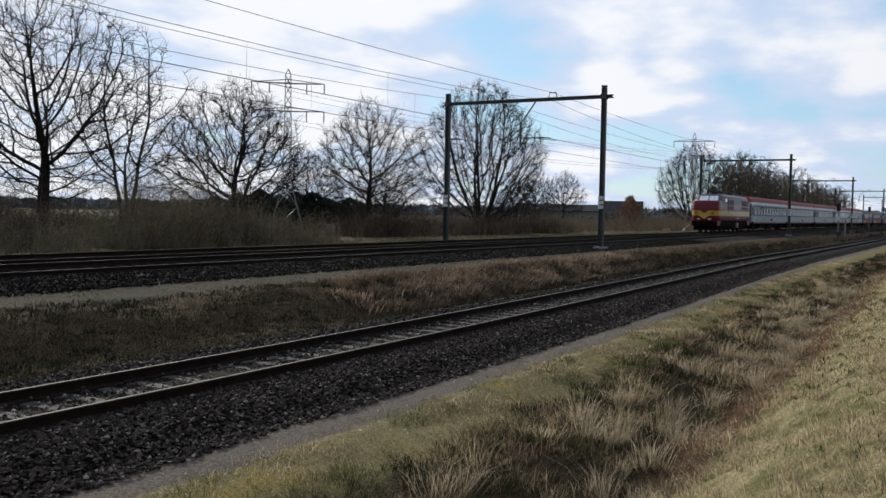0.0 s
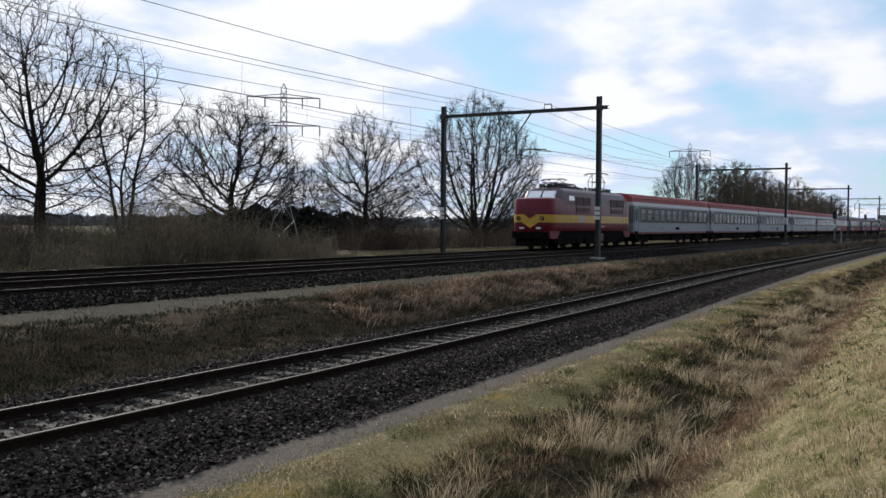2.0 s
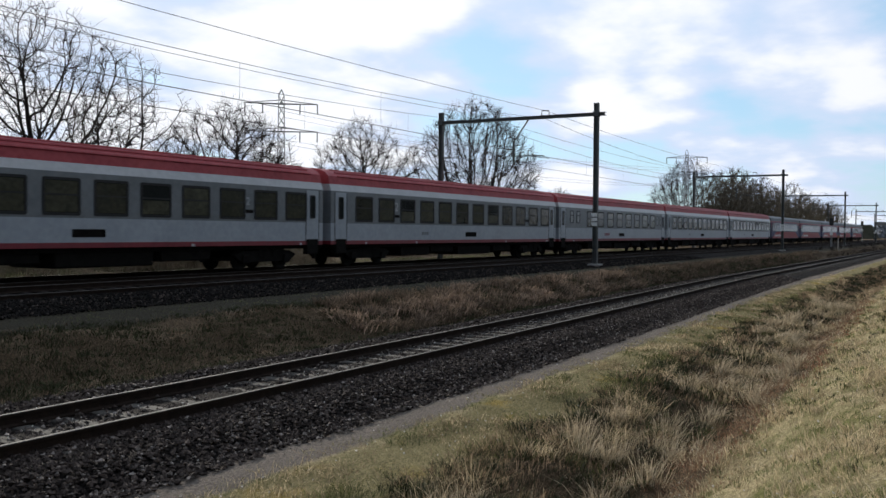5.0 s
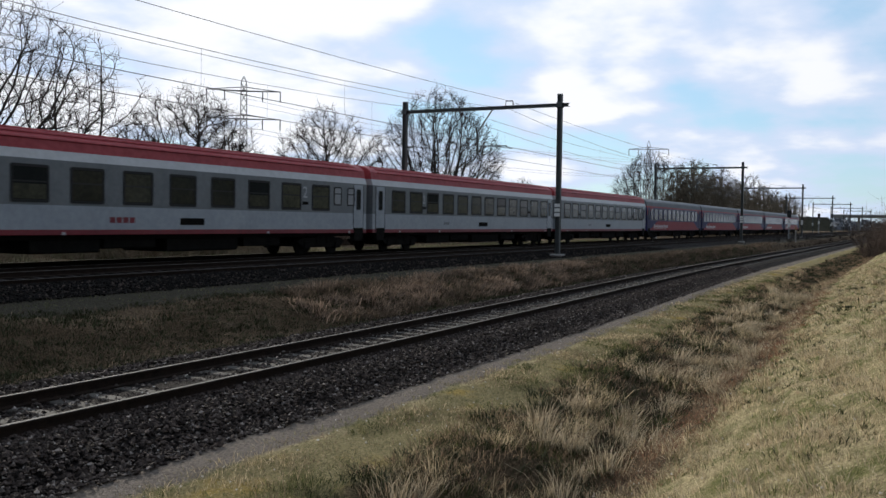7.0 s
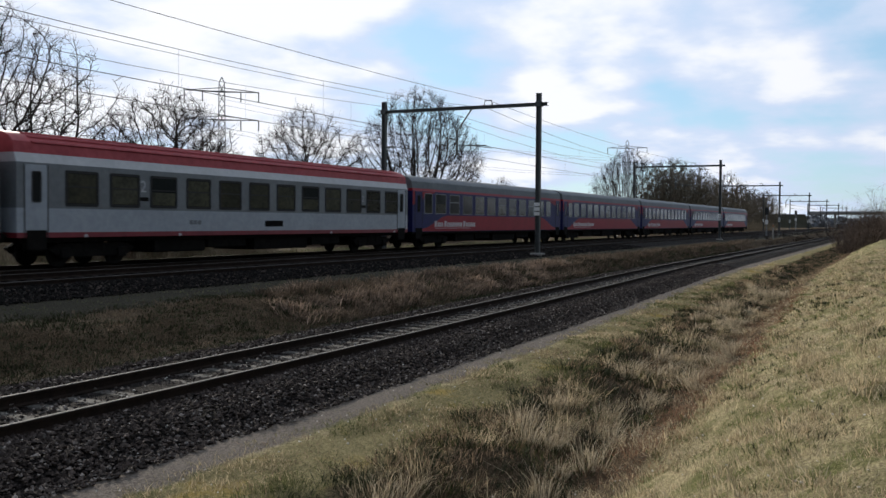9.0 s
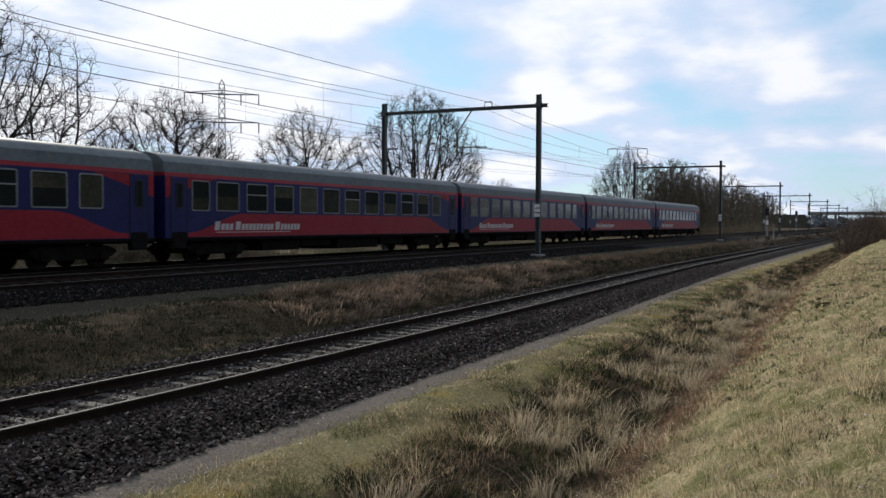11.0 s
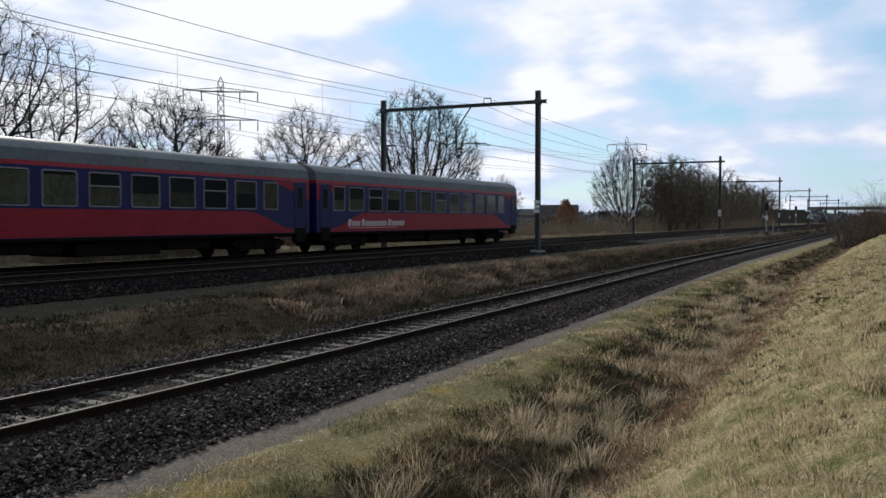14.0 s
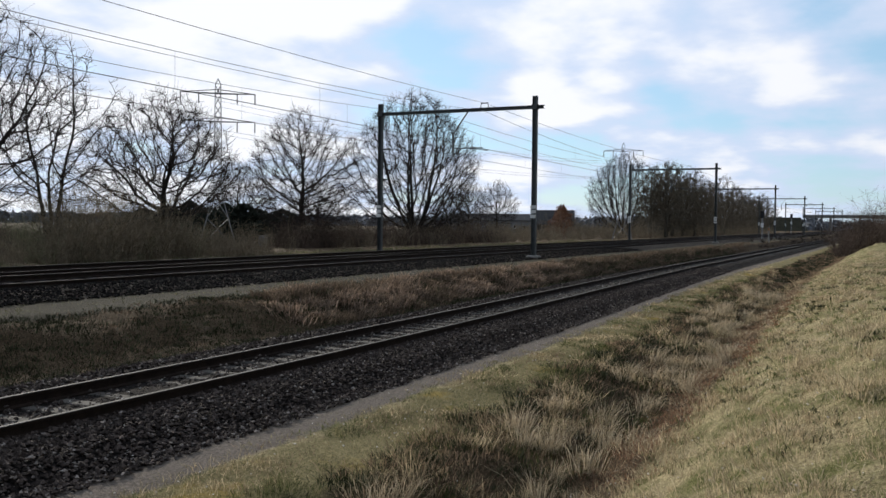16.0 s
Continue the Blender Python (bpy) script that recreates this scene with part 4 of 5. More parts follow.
def grow(seed, height, width, base=0.2, points=1500, stems=1, rise=0.12, step=0.42, fork=0.0, egg=0.75, fine=3, wiggle=0.07, lean=0.16, tip=0.017, drive=0.55):
    """A bare broadleaf tree whose limbs grow towards scattered points of a rounded crown; returns thick and thin segments."""
    r = np.random.default_rng(seed)
    zn = r.uniform(0, 1, points * 3)
    rim = np.sin(np.pi * zn ** egg) ** 0.62
    zn = zn[r.uniform(0, 1, len(zn)) < rim][:points]
    rim = np.sin(np.pi * zn ** egg) ** 0.62
    ang = r.uniform(0, 2 * np.pi, len(zn))
    lump = 1 + 0.14 * np.sin(ang * 3 + seed) + 0.1 * np.sin(ang * 5 + zn * 9)
    rad = width / 2 * rim * lump * r.uniform(0, 1, len(zn)) ** 0.42
    att = np.stack([rad * np.cos(ang), rad * np.sin(ang), height * (base + (1 - base) * zn)], 1)
    pos, par = [], []
    for s in range(stems):
        a = s * 2 * np.pi / stems + seed
        off = np.array([np.cos(a), np.sin(a), 0]) * (0.1 if stems > 1 else 0)
        p, last = off + (0, 0, -0.3), -1
        top = height * (base + fork)
        tilt = np.array([np.cos(a), np.sin(a), 0]) * (lean if stems > 1 else 0.0) + np.append(r.normal(size=2) * 0.03, 0)
        for _ in range(max(2, int(top / step))):
            pos.append(p)
            par.append(last)
            last = len(pos) - 1
            p = p + (tilt + (0, 0, 1) + np.append(r.normal(size=2) * 0.05, 0)) * step
    pos = [np.array(p, dtype=float) for p in pos]
    near = np.full(len(att), 1e9)
    who = np.zeros(len(att), dtype=int)
    fresh = list(range(len(pos)))
    kids = {}
    for _ in range(110):
        for i in fresh:
            d = np.linalg.norm(att - pos[i], axis=1)
            m = d < near
            near[m], who[m] = d[m], i
        alive = near > step * 1.25
        att, near, who = att[alive], near[alive], who[alive]
        if not len(att):
            break
        fresh = []
        for i in np.unique(who):
            dirs = att[who == i] - pos[i]
            dirs /= np.linalg.norm(dirs, axis=1, keepdims=True)
            g = dirs.mean(0)
            g = g / (np.linalg.norm(g) + 1e-9) + (0, 0, rise) + r.normal(size=3) * wiggle
            if par[i] >= 0:
                back = pos[i] - pos[par[i]]
                g = g + back / (np.linalg.norm(back) + 1e-9) * drive
            g /= np.linalg.norm(g)
            if kids.get(i, 0) > 3:
                continue
            kids[i] = kids.get(i, 0) + 1
            pos.append(pos[i] + g * step)
            par.append(i)
            fresh.append(len(pos) - 1)
        if len(pos) > 9000 or not fresh:
            break
    n = len(pos)
    w = np.zeros(n)
    for i in range(n - 1, -1, -1):
        if w[i] == 0:
            w[i] = tip ** 2.1
        if par[i] >= 0:
            w[par[i]] += w[i]
    rr = w ** (1 / 2.1)
    wood, twigs = [], []
    for i in range(n):
        if par[i] < 0:
            continue
        p = par[i]
        ra = min(rr[p], rr[i] * 1.5)
        (wood if rr[i] > tip * 2.5 else twigs).append((*pos[p], ra, *pos[i], rr[i]))
        if rr[i] < tip * 3.2:
            out = pos[i] - (0, 0, height * 0.35)
            out /= np.linalg.norm(out)
            for _ in range(fine):
                d = r.normal(size=3) * 0.6 + out * 0.7 + (0, 0, 0.15)
                d /= np.linalg.norm(d)
                ln = r.uniform(0.4, 1.15)
                a = pos[p] + (pos[i] - pos[p]) * r.uniform()
                m = a + d * ln * 0.5
                e = m + (d + r.normal(size=3) * 0.35) * ln * 0.5
                twigs.append((*a, tip * 0.8, *m, tip * 0.6))
                twigs.append((*m, tip * 0.6, *e, tip * 0.35))
    return wood, twigs


def bare_tree(name, label, at, seed, height, **kw):
    bark, twig = ("haze_bark", "haze_twig") if name == "poplar_tree" else ("bark", "twig")
    wood, twigs = grow(seed, height, **kw)
    t = thing(name, label, "tree", "bare trees", at=at)
    part("trunk", tubes_mesh("trunk", wood, M[bark], 5), None, t)
    part("crown", tubes_mesh("crown", twigs, M[twig], 3), None, t)
    return t


def polar(az, d):
    """The place d metres from the camera's stand, az degrees from the line of the tracks."""
    return d * math.cos(radians(az)), d * math.sin(radians(az))


TREES = [
    ("oak_tree", "tall bare oak with dark trunk and dense twigs", 36.8, 49.2, 11, 16.0, dict(width=12.6, base=0.15, points=2300, fork=0.24, egg=0.85, fine=2, wiggle=0.14, tip=0.017)),
    ("ash_tree", "slender bare tree with several steep stems", 39.6, 45.0, 5, 13.6, dict(width=9.0, base=0.2, points=430, fine=2, stems=3, rise=0.35, fork=0.22, lean=0.13, wiggle=0.1, egg=0.6, tip=0.017)),
    ("oak_tree", "spreading bare oak with crooked limbs", 51.4, 47.1, 8, 11.7, dict(width=12.2, base=0.2, points=2400, rise=0.08, fork=0.06, egg=0.66, fine=3, wiggle=0.24, tip=0.017, drive=0.4)),
    ("hornbeam_tree", "rounded bare tree with fine low twigs", 72.6, 49.9, 4, 12.8, dict(width=11.4, base=0.06, points=2600, rise=0.24, fork=0.42, egg=0.85, fine=3, tip=0.015)),
    ("hornbeam_tree", "broad bare tree with a dense fan of limbs", 96.0, 50.0, 21, 17.6, dict(width=16.0, base=0.05, points=3500, rise=0.3, fork=0.1, egg=0.8, stems=5, lean=0.3, fine=3, tip=0.018)),
    ("poplar_tree", "grey-brown bare tree in a dense belt beside the main line, paled for haze", 212.0, 46.0, 33, 15.0, dict(width=9.0, base=0.05, points=1000, rise=0.25, fork=0.45, fine=3, tip=0.024)),
    ("poplar_tree", "grey-brown bare tree in a dense belt beside the main line, paled for haze", 236.0, 49.0, 34, 15.5, dict(width=9.5, base=0.05, points=1000, rise=0.3, fork=0.3, stems=2, fine=3, tip=0.024)),
]
made = []
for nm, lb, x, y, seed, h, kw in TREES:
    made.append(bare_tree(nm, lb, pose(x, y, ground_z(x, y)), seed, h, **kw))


def tree_again(src, x, y, size, wide, turn, label=""):
    t = copy_thing(src, pose(x, y, -0.7, 0, 0, turn) @ Matrix.Diagonal((wide, wide, size, 1)))
    if label:
        tagged(t, label)
    return t


# the far pair, the lone tree by the line, and the belt of trees along it
for az in (24.2, 22.45):
    x, y = polar(az, 200)
    tree_again(made[3], x, y, 0.92, 0.84, az * 40, "distant rounded bare tree in a field")
x, y = polar(14.8, 207)
tree_again(made[4], x, y, 1.04, 1.08, 70, "large rounded bare tree beside the main line")
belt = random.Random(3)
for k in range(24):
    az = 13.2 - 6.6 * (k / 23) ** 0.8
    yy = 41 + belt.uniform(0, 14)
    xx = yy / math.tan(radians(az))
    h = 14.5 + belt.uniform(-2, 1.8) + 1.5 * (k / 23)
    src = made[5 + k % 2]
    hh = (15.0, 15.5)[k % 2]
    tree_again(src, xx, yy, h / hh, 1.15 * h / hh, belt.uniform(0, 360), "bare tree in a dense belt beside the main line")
# trees seen between and behind the row
for x, y, k, sz in ((84, 66, 3, 0.7), (118, 78, 2, 0.8), (110, 52, 3, 0.55)):
    tree_again(made[k], x, y, sz, sz, x * 37)


def quads_mesh(name, centres, size, mat, rng, flat=0.0):
    """Many small leaf-like faces turned at random."""
    c = np.asarray(centres, dtype=float)
    n = len(c)
    a = rng.normal(size=(n, 3))
    a[:, 2] *= 1 - flat
    a /= np.linalg.norm(a, axis=1, keepdims=True)
    b = np.cross(a, rng.normal(size=(n, 3)))
    b /= np.linalg.norm(b, axis=1, keepdims=True)
    s = (np.asarray(size) * rng.uniform(0.5, 1.2, n))[:, None] if np.ndim(size) == 0 else np.asarray(size)[:, None]
    v = np.stack([c - a * s - b * s * 0.5, c + a * s * 0.3 - b * s * 0.6, c + a * s, c + b * s * 0.6], axis=1).reshape(-1, 3)
    f = np.arange(4 * n).reshape(n, 4)
    return mesh_of(name, v, f, mat)


NR = np.random.default_rng(12)


def shrub_segs(rng, x, y, z, h, stems=9, spread=0.5, r=0.014):
    out = []
    for _ in range(stems):
        az = rng.uniform(0, 6.283)
        k0 = rng.random() * spread * 1.7
        d = Vector((math.cos(az) * k0, math.sin(az) * k0, 1)).normalized()
        p = Vector((x + rng.gauss(0, 0.25), y + rng.gauss(0, 0.25), z - 0.05))
        ln = h * rng.uniform(0.3, 1.0)
        for k in range(3):
            q = p + (d + Vector((rng.gauss(0, 0.14), rng.gauss(0, 0.14), 0))).normalized() * ln / 3
            rr = r * (1 - 0.28 * k)
            out.append((*p, rr, *q, rr * 0.75))
            for _ in range(3):
                s = p.lerp(q, rng.random())
                e = s + Vector((rng.gauss(0, 0.8), rng.gauss(0, 0.8), rng.uniform(-0.1, 1.0))) * ln * 0.22
                out.append((*s, rr * 0.6, *e, 0.004))
            p = q
    return out


def undergrowth(name, label, seed, count, xr, yr, hr, mat, stems=9, r=0.014, spread=0.5, line=None):
    rng = random.Random(seed)
    segs = []
    for _ in range(count):
        x = rng.uniform(*xr)
        y = rng.uniform(*yr) + (line(x) if line else 0)
        segs += shrub_segs(rng, x, y, ground_z(x, y), rng.uniform(*hr) * (0.75 + 0.5 * noise.noise((x * 0.15, y * 0.1, seed))), stems, spread, r)
    return tagged(new(name, tubes_mesh(name, segs, mat, 3)), label, "undergrowth", kind="stuff")


undergrowth("undergrowth", "dense brown bare undergrowth below the trees", 1, 330, (14, 54), (37, 44), (1.8, 4.4), M["brush"], 8, 0.013)
undergrowth("undergrowth", "dense brown bare undergrowth behind the main line", 2, 420, (73, 150), (44, 58), (1.8, 4.0), M["brush"], 7, 0.018)
undergrowth("undergrowth", "dense bare scrub between belt trees", 3, 420, (150, 380), (40, 58), (3.0, 7.5), M["brush"], 8, 0.035)
undergrowth("undergrowth", "dark scrub in the field", 4, 420, (10, 58), (47, 62), (1.8, 3.8), M["brush_olive"], 8, 0.02)
undergrowth("undergrowth", "dense brown scrub in front of the farm", 14, 420, (110, 270), (54, 78), (2.6, 4.6), M["brush"], 8, 0.03)
undergrowth("undergrowth", "dark bramble scrub below the oak", 15, 420, (8, 46), (38, 60), (1.6, 3.4), M["brush_olive"], 9, 0.02)
undergrowth("undergrowth", "tall brown thicket beside the spreading oak", 21, 90, (35.5, 44), (38, 42), (4.0, 6.0), M["brush"], 12, 0.018)
undergrowth("undergrowth", "brown thicket below the rounded tree", 22, 100, (67, 79), (46, 51), (2.8, 4.8), M["twig_brown"], 10, 0.016)
undergrowth("undergrowth", "dark bramble thicket below the tall oak", 23, 150, (22, 36), (42, 50), (2.6, 4.6), M["twig_brown"], 10, 0.016)
undergrowth("undergrowth", "brown thicket below the fan-shaped tree", 24, 170, (80, 112), (45, 51), (2.4, 4.6), M["twig_brown"], 10, 0.018)
undergrowth("undergrowth", "olive hedge scrub across the field", 25, 520, (24, 135), (62, 96), (1.6, 3.4), M["brush_olive"], 9, 0.028)
undergrowth("undergrowth", "reddish bare scrub between the tracks", 6, 160, (120, 320), (13.6, 17.5), (0.8, 1.6), M["twig"], 8, 0.016)
undergrowth("undergrowth", "brown bare bushes on the bank beside the single track", 7, 190, (105, 210), (-2.0, 6.8), (4.6, 8.0), M["twig_brown"], 12, 0.026, 0.6)
undergrowth("undergrowth", "low brown scrub at the foot of the main line", 8, 700, (20, 150), (31, 36), (0.35, 0.8), M["brush"], 7, 0.008)


def russet_bush():
    x, y = polar(18.5, 172)
    t = thing("beech_bush", "russet beech bush still holding dead leaves", "bush", at=pose(x, y, -0.65))
    rng = random.Random(4)
    segs = []
    for _ in range(22):
        segs += shrub_segs(rng, rng.gauss(0, 1.6), rng.gauss(0, 1.6), 0, rng.uniform(3.2, 5.8), 4, 0.5, 0.03)
    part("stems", tubes_mesh("stems", segs, M["bark"], 3), None, t)
    zz = NR.uniform(0, 1, 4200) ** 1.35
    aa = NR.uniform(0, 6.283, 4200)
    ra = (2.9 * (1 - zz) ** 0.7 + 0.25) * NR.uniform(0.2, 1, 4200) ** 0.6 * (1 + 0.2 * np.sin(aa * 3 + zz * 8))
    c = np.stack([ra * np.cos(aa), ra * np.sin(aa), 0.4 + zz * 5.4], 1) + NR.normal(size=(4200, 3)) * 0.2
    part("leaves", quads_mesh("leaves", c[c[:, 2] > 0.1], 0.15, M["russet"], NR), None, t, "russet dead leaves")


russet_bush()


def conifer(x, y, h, w):
    t = thing("spruce_tree", "dark evergreen spruce tree in a clump", "tree", "evergreens", at=pose(x, y, -0.65))
    part("trunk", Shape().tube([(0, 0, -0.2), (0, 0, h * 0.9)], [0.14, 0.03], 6), M["bark"], t)
    n = 1100
    z = NR.uniform(0.03, 1, n) ** 0.8
    ang = NR.uniform(0, 6.283, n)
    r = NR.uniform(0.25, 1, n) ** 0.5 * (1.02 - z ** 5) * w / 2 * (1 + 0.25 * np.sin(ang * 3 + h * 9))
    part("crown", quads_mesh("crown", np.stack([r * np.cos(ang), r * np.sin(ang), z * h], 1), 0.3, M["needles"], NR, 0.4), None, t)


for az, d, h, w in ((42.2, 96, 4.6, 4.6), (41.0, 99, 5.4, 4.4), (39.9, 97, 4.6, 5.2), (38.9, 101, 5.2, 4.2), (37.9, 98, 5.2, 5.4), (36.9, 99, 4.4, 5.2), (35.6, 103, 4.6, 5.6), (43.6, 104, 4.4, 5)):
    conifer(*polar(az, d), h * 0.8, w)


def far_woods():
    c = []
    for az in np.arange(-2, 82, 0.045):
        d = 760 + 60 * noise.noise((az * 0.7, 0, 3))
        top = 8.0 + 3.0 * noise.noise((az * 1.1, 5, 1)) + 1.5 * noise.noise((az * 6, 2, 2)) - max(0, 4 - az) * 0.6
        for k in range(7):
            x, y = polar(az + NR.uniform(-0.05, 0.05), d + NR.uniform(-20, 20))
            c.append((x, y, top * (k + NR.uniform(0.2, 1)) / 7.4 - 0.6))
    return tagged(new("far_woods", quads_mesh("far_woods", c, 2.6, M["far"], NR)), "distant low woodland on the horizon, tinted blue-grey for haze", "woodland", kind="stuff")


# Out of view: darkens pane reflections and keeps sky light off the train.
def woods_behind():
    c = np.stack([NR.uniform(-60, 170, 6500), NR.uniform(-40, -26, 6500), NR.uniform(0, 1, 6500) ** 0.9 * 13.5], 1)
    c[:, 2] *= 0.8 + 0.25 * np.sin(c[:, 0] * 0.35) * np.sin(c[:, 0] * 0.11)
    return tagged(new("woodland_edge", quads_mesh("woodland_edge", c, 0.9, M["brush_dark"], NR)), "unseen dark woodland edge behind the camera, shading the train", "woodland", kind="stuff")


# Bluish grey base colour puts the distance haze into the far wood.
M["far"] = material("haze_tinted_far_wood", (0.14, 0.152, 0.17), (0.20, 0.212, 0.23), 0.02, 1.0, vary=0.15, island=True, spec=0.08)
M["brush_dark"] = material("dark_woodland_scrub", (0.022, 0.024, 0.016), (0.06, 0.055, 0.04), 0.3, 0.95, vary=0.4, island=True, spec=0.08)
far_woods()
woods_behind()


# ---- far buildings, bridge, pylons, signals ----
def shed(name, label, az, d, turn, length, depth, eaves, ridge, wall_mat, roof_mat):
    x, y = polar(az, d)
    t = thing(name, label, "building", at=pose(x, y, -0.65, 0, 0, turn))
    part("wall", Shape().box(-length / 2, length / 2, -depth / 2, depth / 2, -0.3, eaves), wall_mat, t)
    o = 0.35
    r = Shape()
    r.loft([[(sx, -depth / 2 - o, eaves - 0.1), (sx, 0, ridge), (sx, depth / 2 + o, eaves - 0.1), (sx, depth / 2 + o, eaves + 0.05), (sx, 0, ridge + 0.16), (sx, -depth / 2 - o, eaves + 0.05)] for sx in (-length / 2 - o, length / 2 + o)])
    part("roof", r, roof_mat, t)
    for sx in (-1, 1):
        g = Shape()
        g.loft([[(sx * length / 2 - 0.1, -depth / 2, eaves), (sx * length / 2 - 0.1, depth / 2, eaves), (sx * length / 2 - 0.1, 0, ridge)], [(sx * length / 2 + 0.1, -depth / 2, eaves), (sx * length / 2 + 0.1, depth / 2, eaves), (sx * length / 2 + 0.1, 0, ridge)]])
        part("gable", g, wall_mat, t)
    for k in range(int(length // 3)):
        px = -length / 2 + 1.2 + k * 3
        wn = part("window", Shape().box(px, px + 1.1, -depth / 2 - 0.05, -depth / 2, 1.0, 2.2), M["white"], t)
        part("pane", Shape().box(px + 0.1, px + 1.0, -depth / 2 - 0.06, -depth / 2 - 0.045, 1.1, 2.1), M["glass"], wn)
    return t


shed("farm_shed", "long low farm shed with dark roof", 22.4, 300, -60, 30, 10, 3.6, 5.6, M["cladding"], M["tile"])
shed("farm_house", "farm building with dark gable roof", 18.9, 262, -70, 10, 8, 2.4, 6.3, M["tile"], M["tile"])


def overpass():
    t = thing("road_overpass", "grey concrete road overpass across the railway", "bridge")
    part("deck", Shape().box(596, 606, -80, 48, 7.4, 8.6, 0.1), M["concrete"], t)
    part("parapet", Shape().box(595.6, 596, -80, 48, 8.4, 9.3), M["galv"], t)
    for y in (1, 17, 33):
        part("pier", Shape().box(599, 603, y - 0.6, y + 0.6, -1, 7.4), M["concrete"], t)
    part("embankment", Shape().loft([[(590, 46, -1), (612, 46, -1), (612, 120, -1), (590, 120, -1)], [(597, 50, 7.6), (605, 50, 7.6), (605, 70, 7.6), (597, 70, 7.6)]]), M["brush_dark"], t)


overpass()


def pylon():
    t = thing("transmission_pylon", "slender grey lattice pylon with two cross arms", "pylon", "pylons")
    H, w0, w1, w2, zb = 14.5, 1.6, 0.36, 0.22, 4.6

    def half(z):
        return w0 + (w1 - w0) * z / zb if z < zb else w1 + (w2 - w1) * (z - zb) / (H - zb)

    for sx in (-1, 1):
        for sy in (-1, 1):
            part("leg", Shape().tube([(sx * half(z), sy * half(z), z) for z in (-0.3, zb, H - 0.5)] + [(0, 0, H)] , 0.05, 4), M["galv"], t)
    levels = [0.0, 2.6, 4.6] + [4.6 + 0.85 * k for k in range(1, 12)]
    for a, b in zip(levels[:-1], levels[1:]):
        br = Shape()
        for sx, sy, ex, ey in ((-1, -1, 1, -1), (1, -1, 1, 1), (1, 1, -1, 1), (-1, 1, -1, -1)):
            br.tube([(sx * half(a), sy * half(a), a), (ex * half(b), ey * half(b), b)], 0.025, 3).tube([(ex * half(a), ey * half(a), a), (sx * half(b), sy * half(b), b)], 0.025, 3)
        part("lattice_brace", br, M["galv"], t)
    for z in (13.3, 10.9):
        arm = Shape()
        for s in (-1, 1):
            arm.tube([(0, 0, z + 0.3), (0, s * 3.1, z)], 0.045, 4).tube([(0.25, 0, z - 0.05), (0, s * 3.1, z)], 0.045, 4).tube([(-0.25, 0, z - 0.05), (0, s * 3.1, z)], 0.045, 4)
        arm.tube([(0.25, 0, z - 0.05), (0, 0, z + 0.3), (-0.25, 0, z - 0.05), (0.25, 0, z - 0.04)], 0.04, 4)
        part("cross_arm", arm, M["galv_dark"], t)
        for yy in (-3.1, -1.6, 1.6, 3.1):
            part("insulator", Shape().tube([(0, yy, z), (0, yy, z - 0.9)], 0.05, 6), M["galv_dark"], t)
    return t


pyl = pylon()
PYL_1, PYL_2 = (63.4, 52.1), (147.0, 39.0)
pyl.matrix_world = pose(*PYL_1, -0.65, 0, 0, 39.5)
copy_thing(pyl, pose(*PYL_2, -0.65, 0, 0, 14.8) @ Matrix.Diagonal((1, 1, 1.075, 1)))
lines = thing("power_line", "thin conductors strung between the pylons", "power line")
for z in (12.4, 10.0):
    for o in (-2.6, 2.6):
        pts = []
        for k in range(13):
            u = k / 12
            pts.append((PYL_1[0] + (PYL_2[0] - PYL_1[0]) * u + o * 0.7, PYL_1[1] + (PYL_2[1] - PYL_1[1]) * u + o * 0.5, z - 0.65 - 4 * 1.1 * u * (1 - u)))
        part("conductor", Shape().tube(pts, 0.014, 3), M["wire"], lines)


def rail_signal(x, y, top):
    t = thing("railway_signal", "black railway signal head on a grey post", "signal", "railway signals", at=pose(x, y, -0.3))
    part("post", Shape().tube([(0, 0, -0.3), (0, 0, top - 0.6)], 0.07, 8), M["galv"], t)
    part("head", Shape().box(-0.12, 0.12, -0.3, 0.3, top - 0.9, top + 0.3, 0.06), M["black"], t, "black signal head")
    part("plate", Shape().box(-0.16, -0.12, -0.22, 0.22, top - 2.4, top - 1.7), M["white"], t, "white marker plate")
    part("ladder", Shape().tube([(0.3, -0.15, -0.2), (0.3, -0.15, top - 0.8)], 0.02, 4).tube([(0.3, 0.15, -0.2), (0.3, 0.15, top - 0.8)], 0.02, 4), M["galv"], t)


rail_signal(158, 18.9, 4.3)
rail_signal(262, 24.0, 5.2)
post = thing("marker_post", "weathered pale marker post between the tracks", "post", at=pose(137, 15.5, ground_z(137, 15.5)))
part("stake", Shape().tube([(0, 0, -0.2), (0, 0, 2.1)], 0.09, 8), M["concrete"], post)
part("marker", Shape().cyl((0, 0, 1.75), (0, 0, 1), 0.1, 0.2, 8), M["russet"], post, "reddish band")
box = thing("relay_cabinet", "pale grey trackside cabinet in the grass", "cabinet", at=pose(71.0, 53.0, -0.65, 0, 0, 20))
part("body", Shape().box(-0.45, 0.45, -0.3, 0.3, 0, 1.0, 0.03), M["galv"], box)
part("roof_plate", Shape().box(-0.52, 0.52, -0.36, 0.36, 1.0, 1.07, 0.02), M["galv"], box)
rubble = []
for k in range(60):
    rubble.append((*polar(47.2 + NR.normal() * 1.0, 95 + NR.normal() * 3), NR.uniform(-0.4, 1.6)))
tagged(new("snow_litter", quads_mesh("pale_litter", rubble, 0.28, M["white"], NR)), "pale scattered rubble among the brush", "rubble", kind="stuff").name = "rubble"


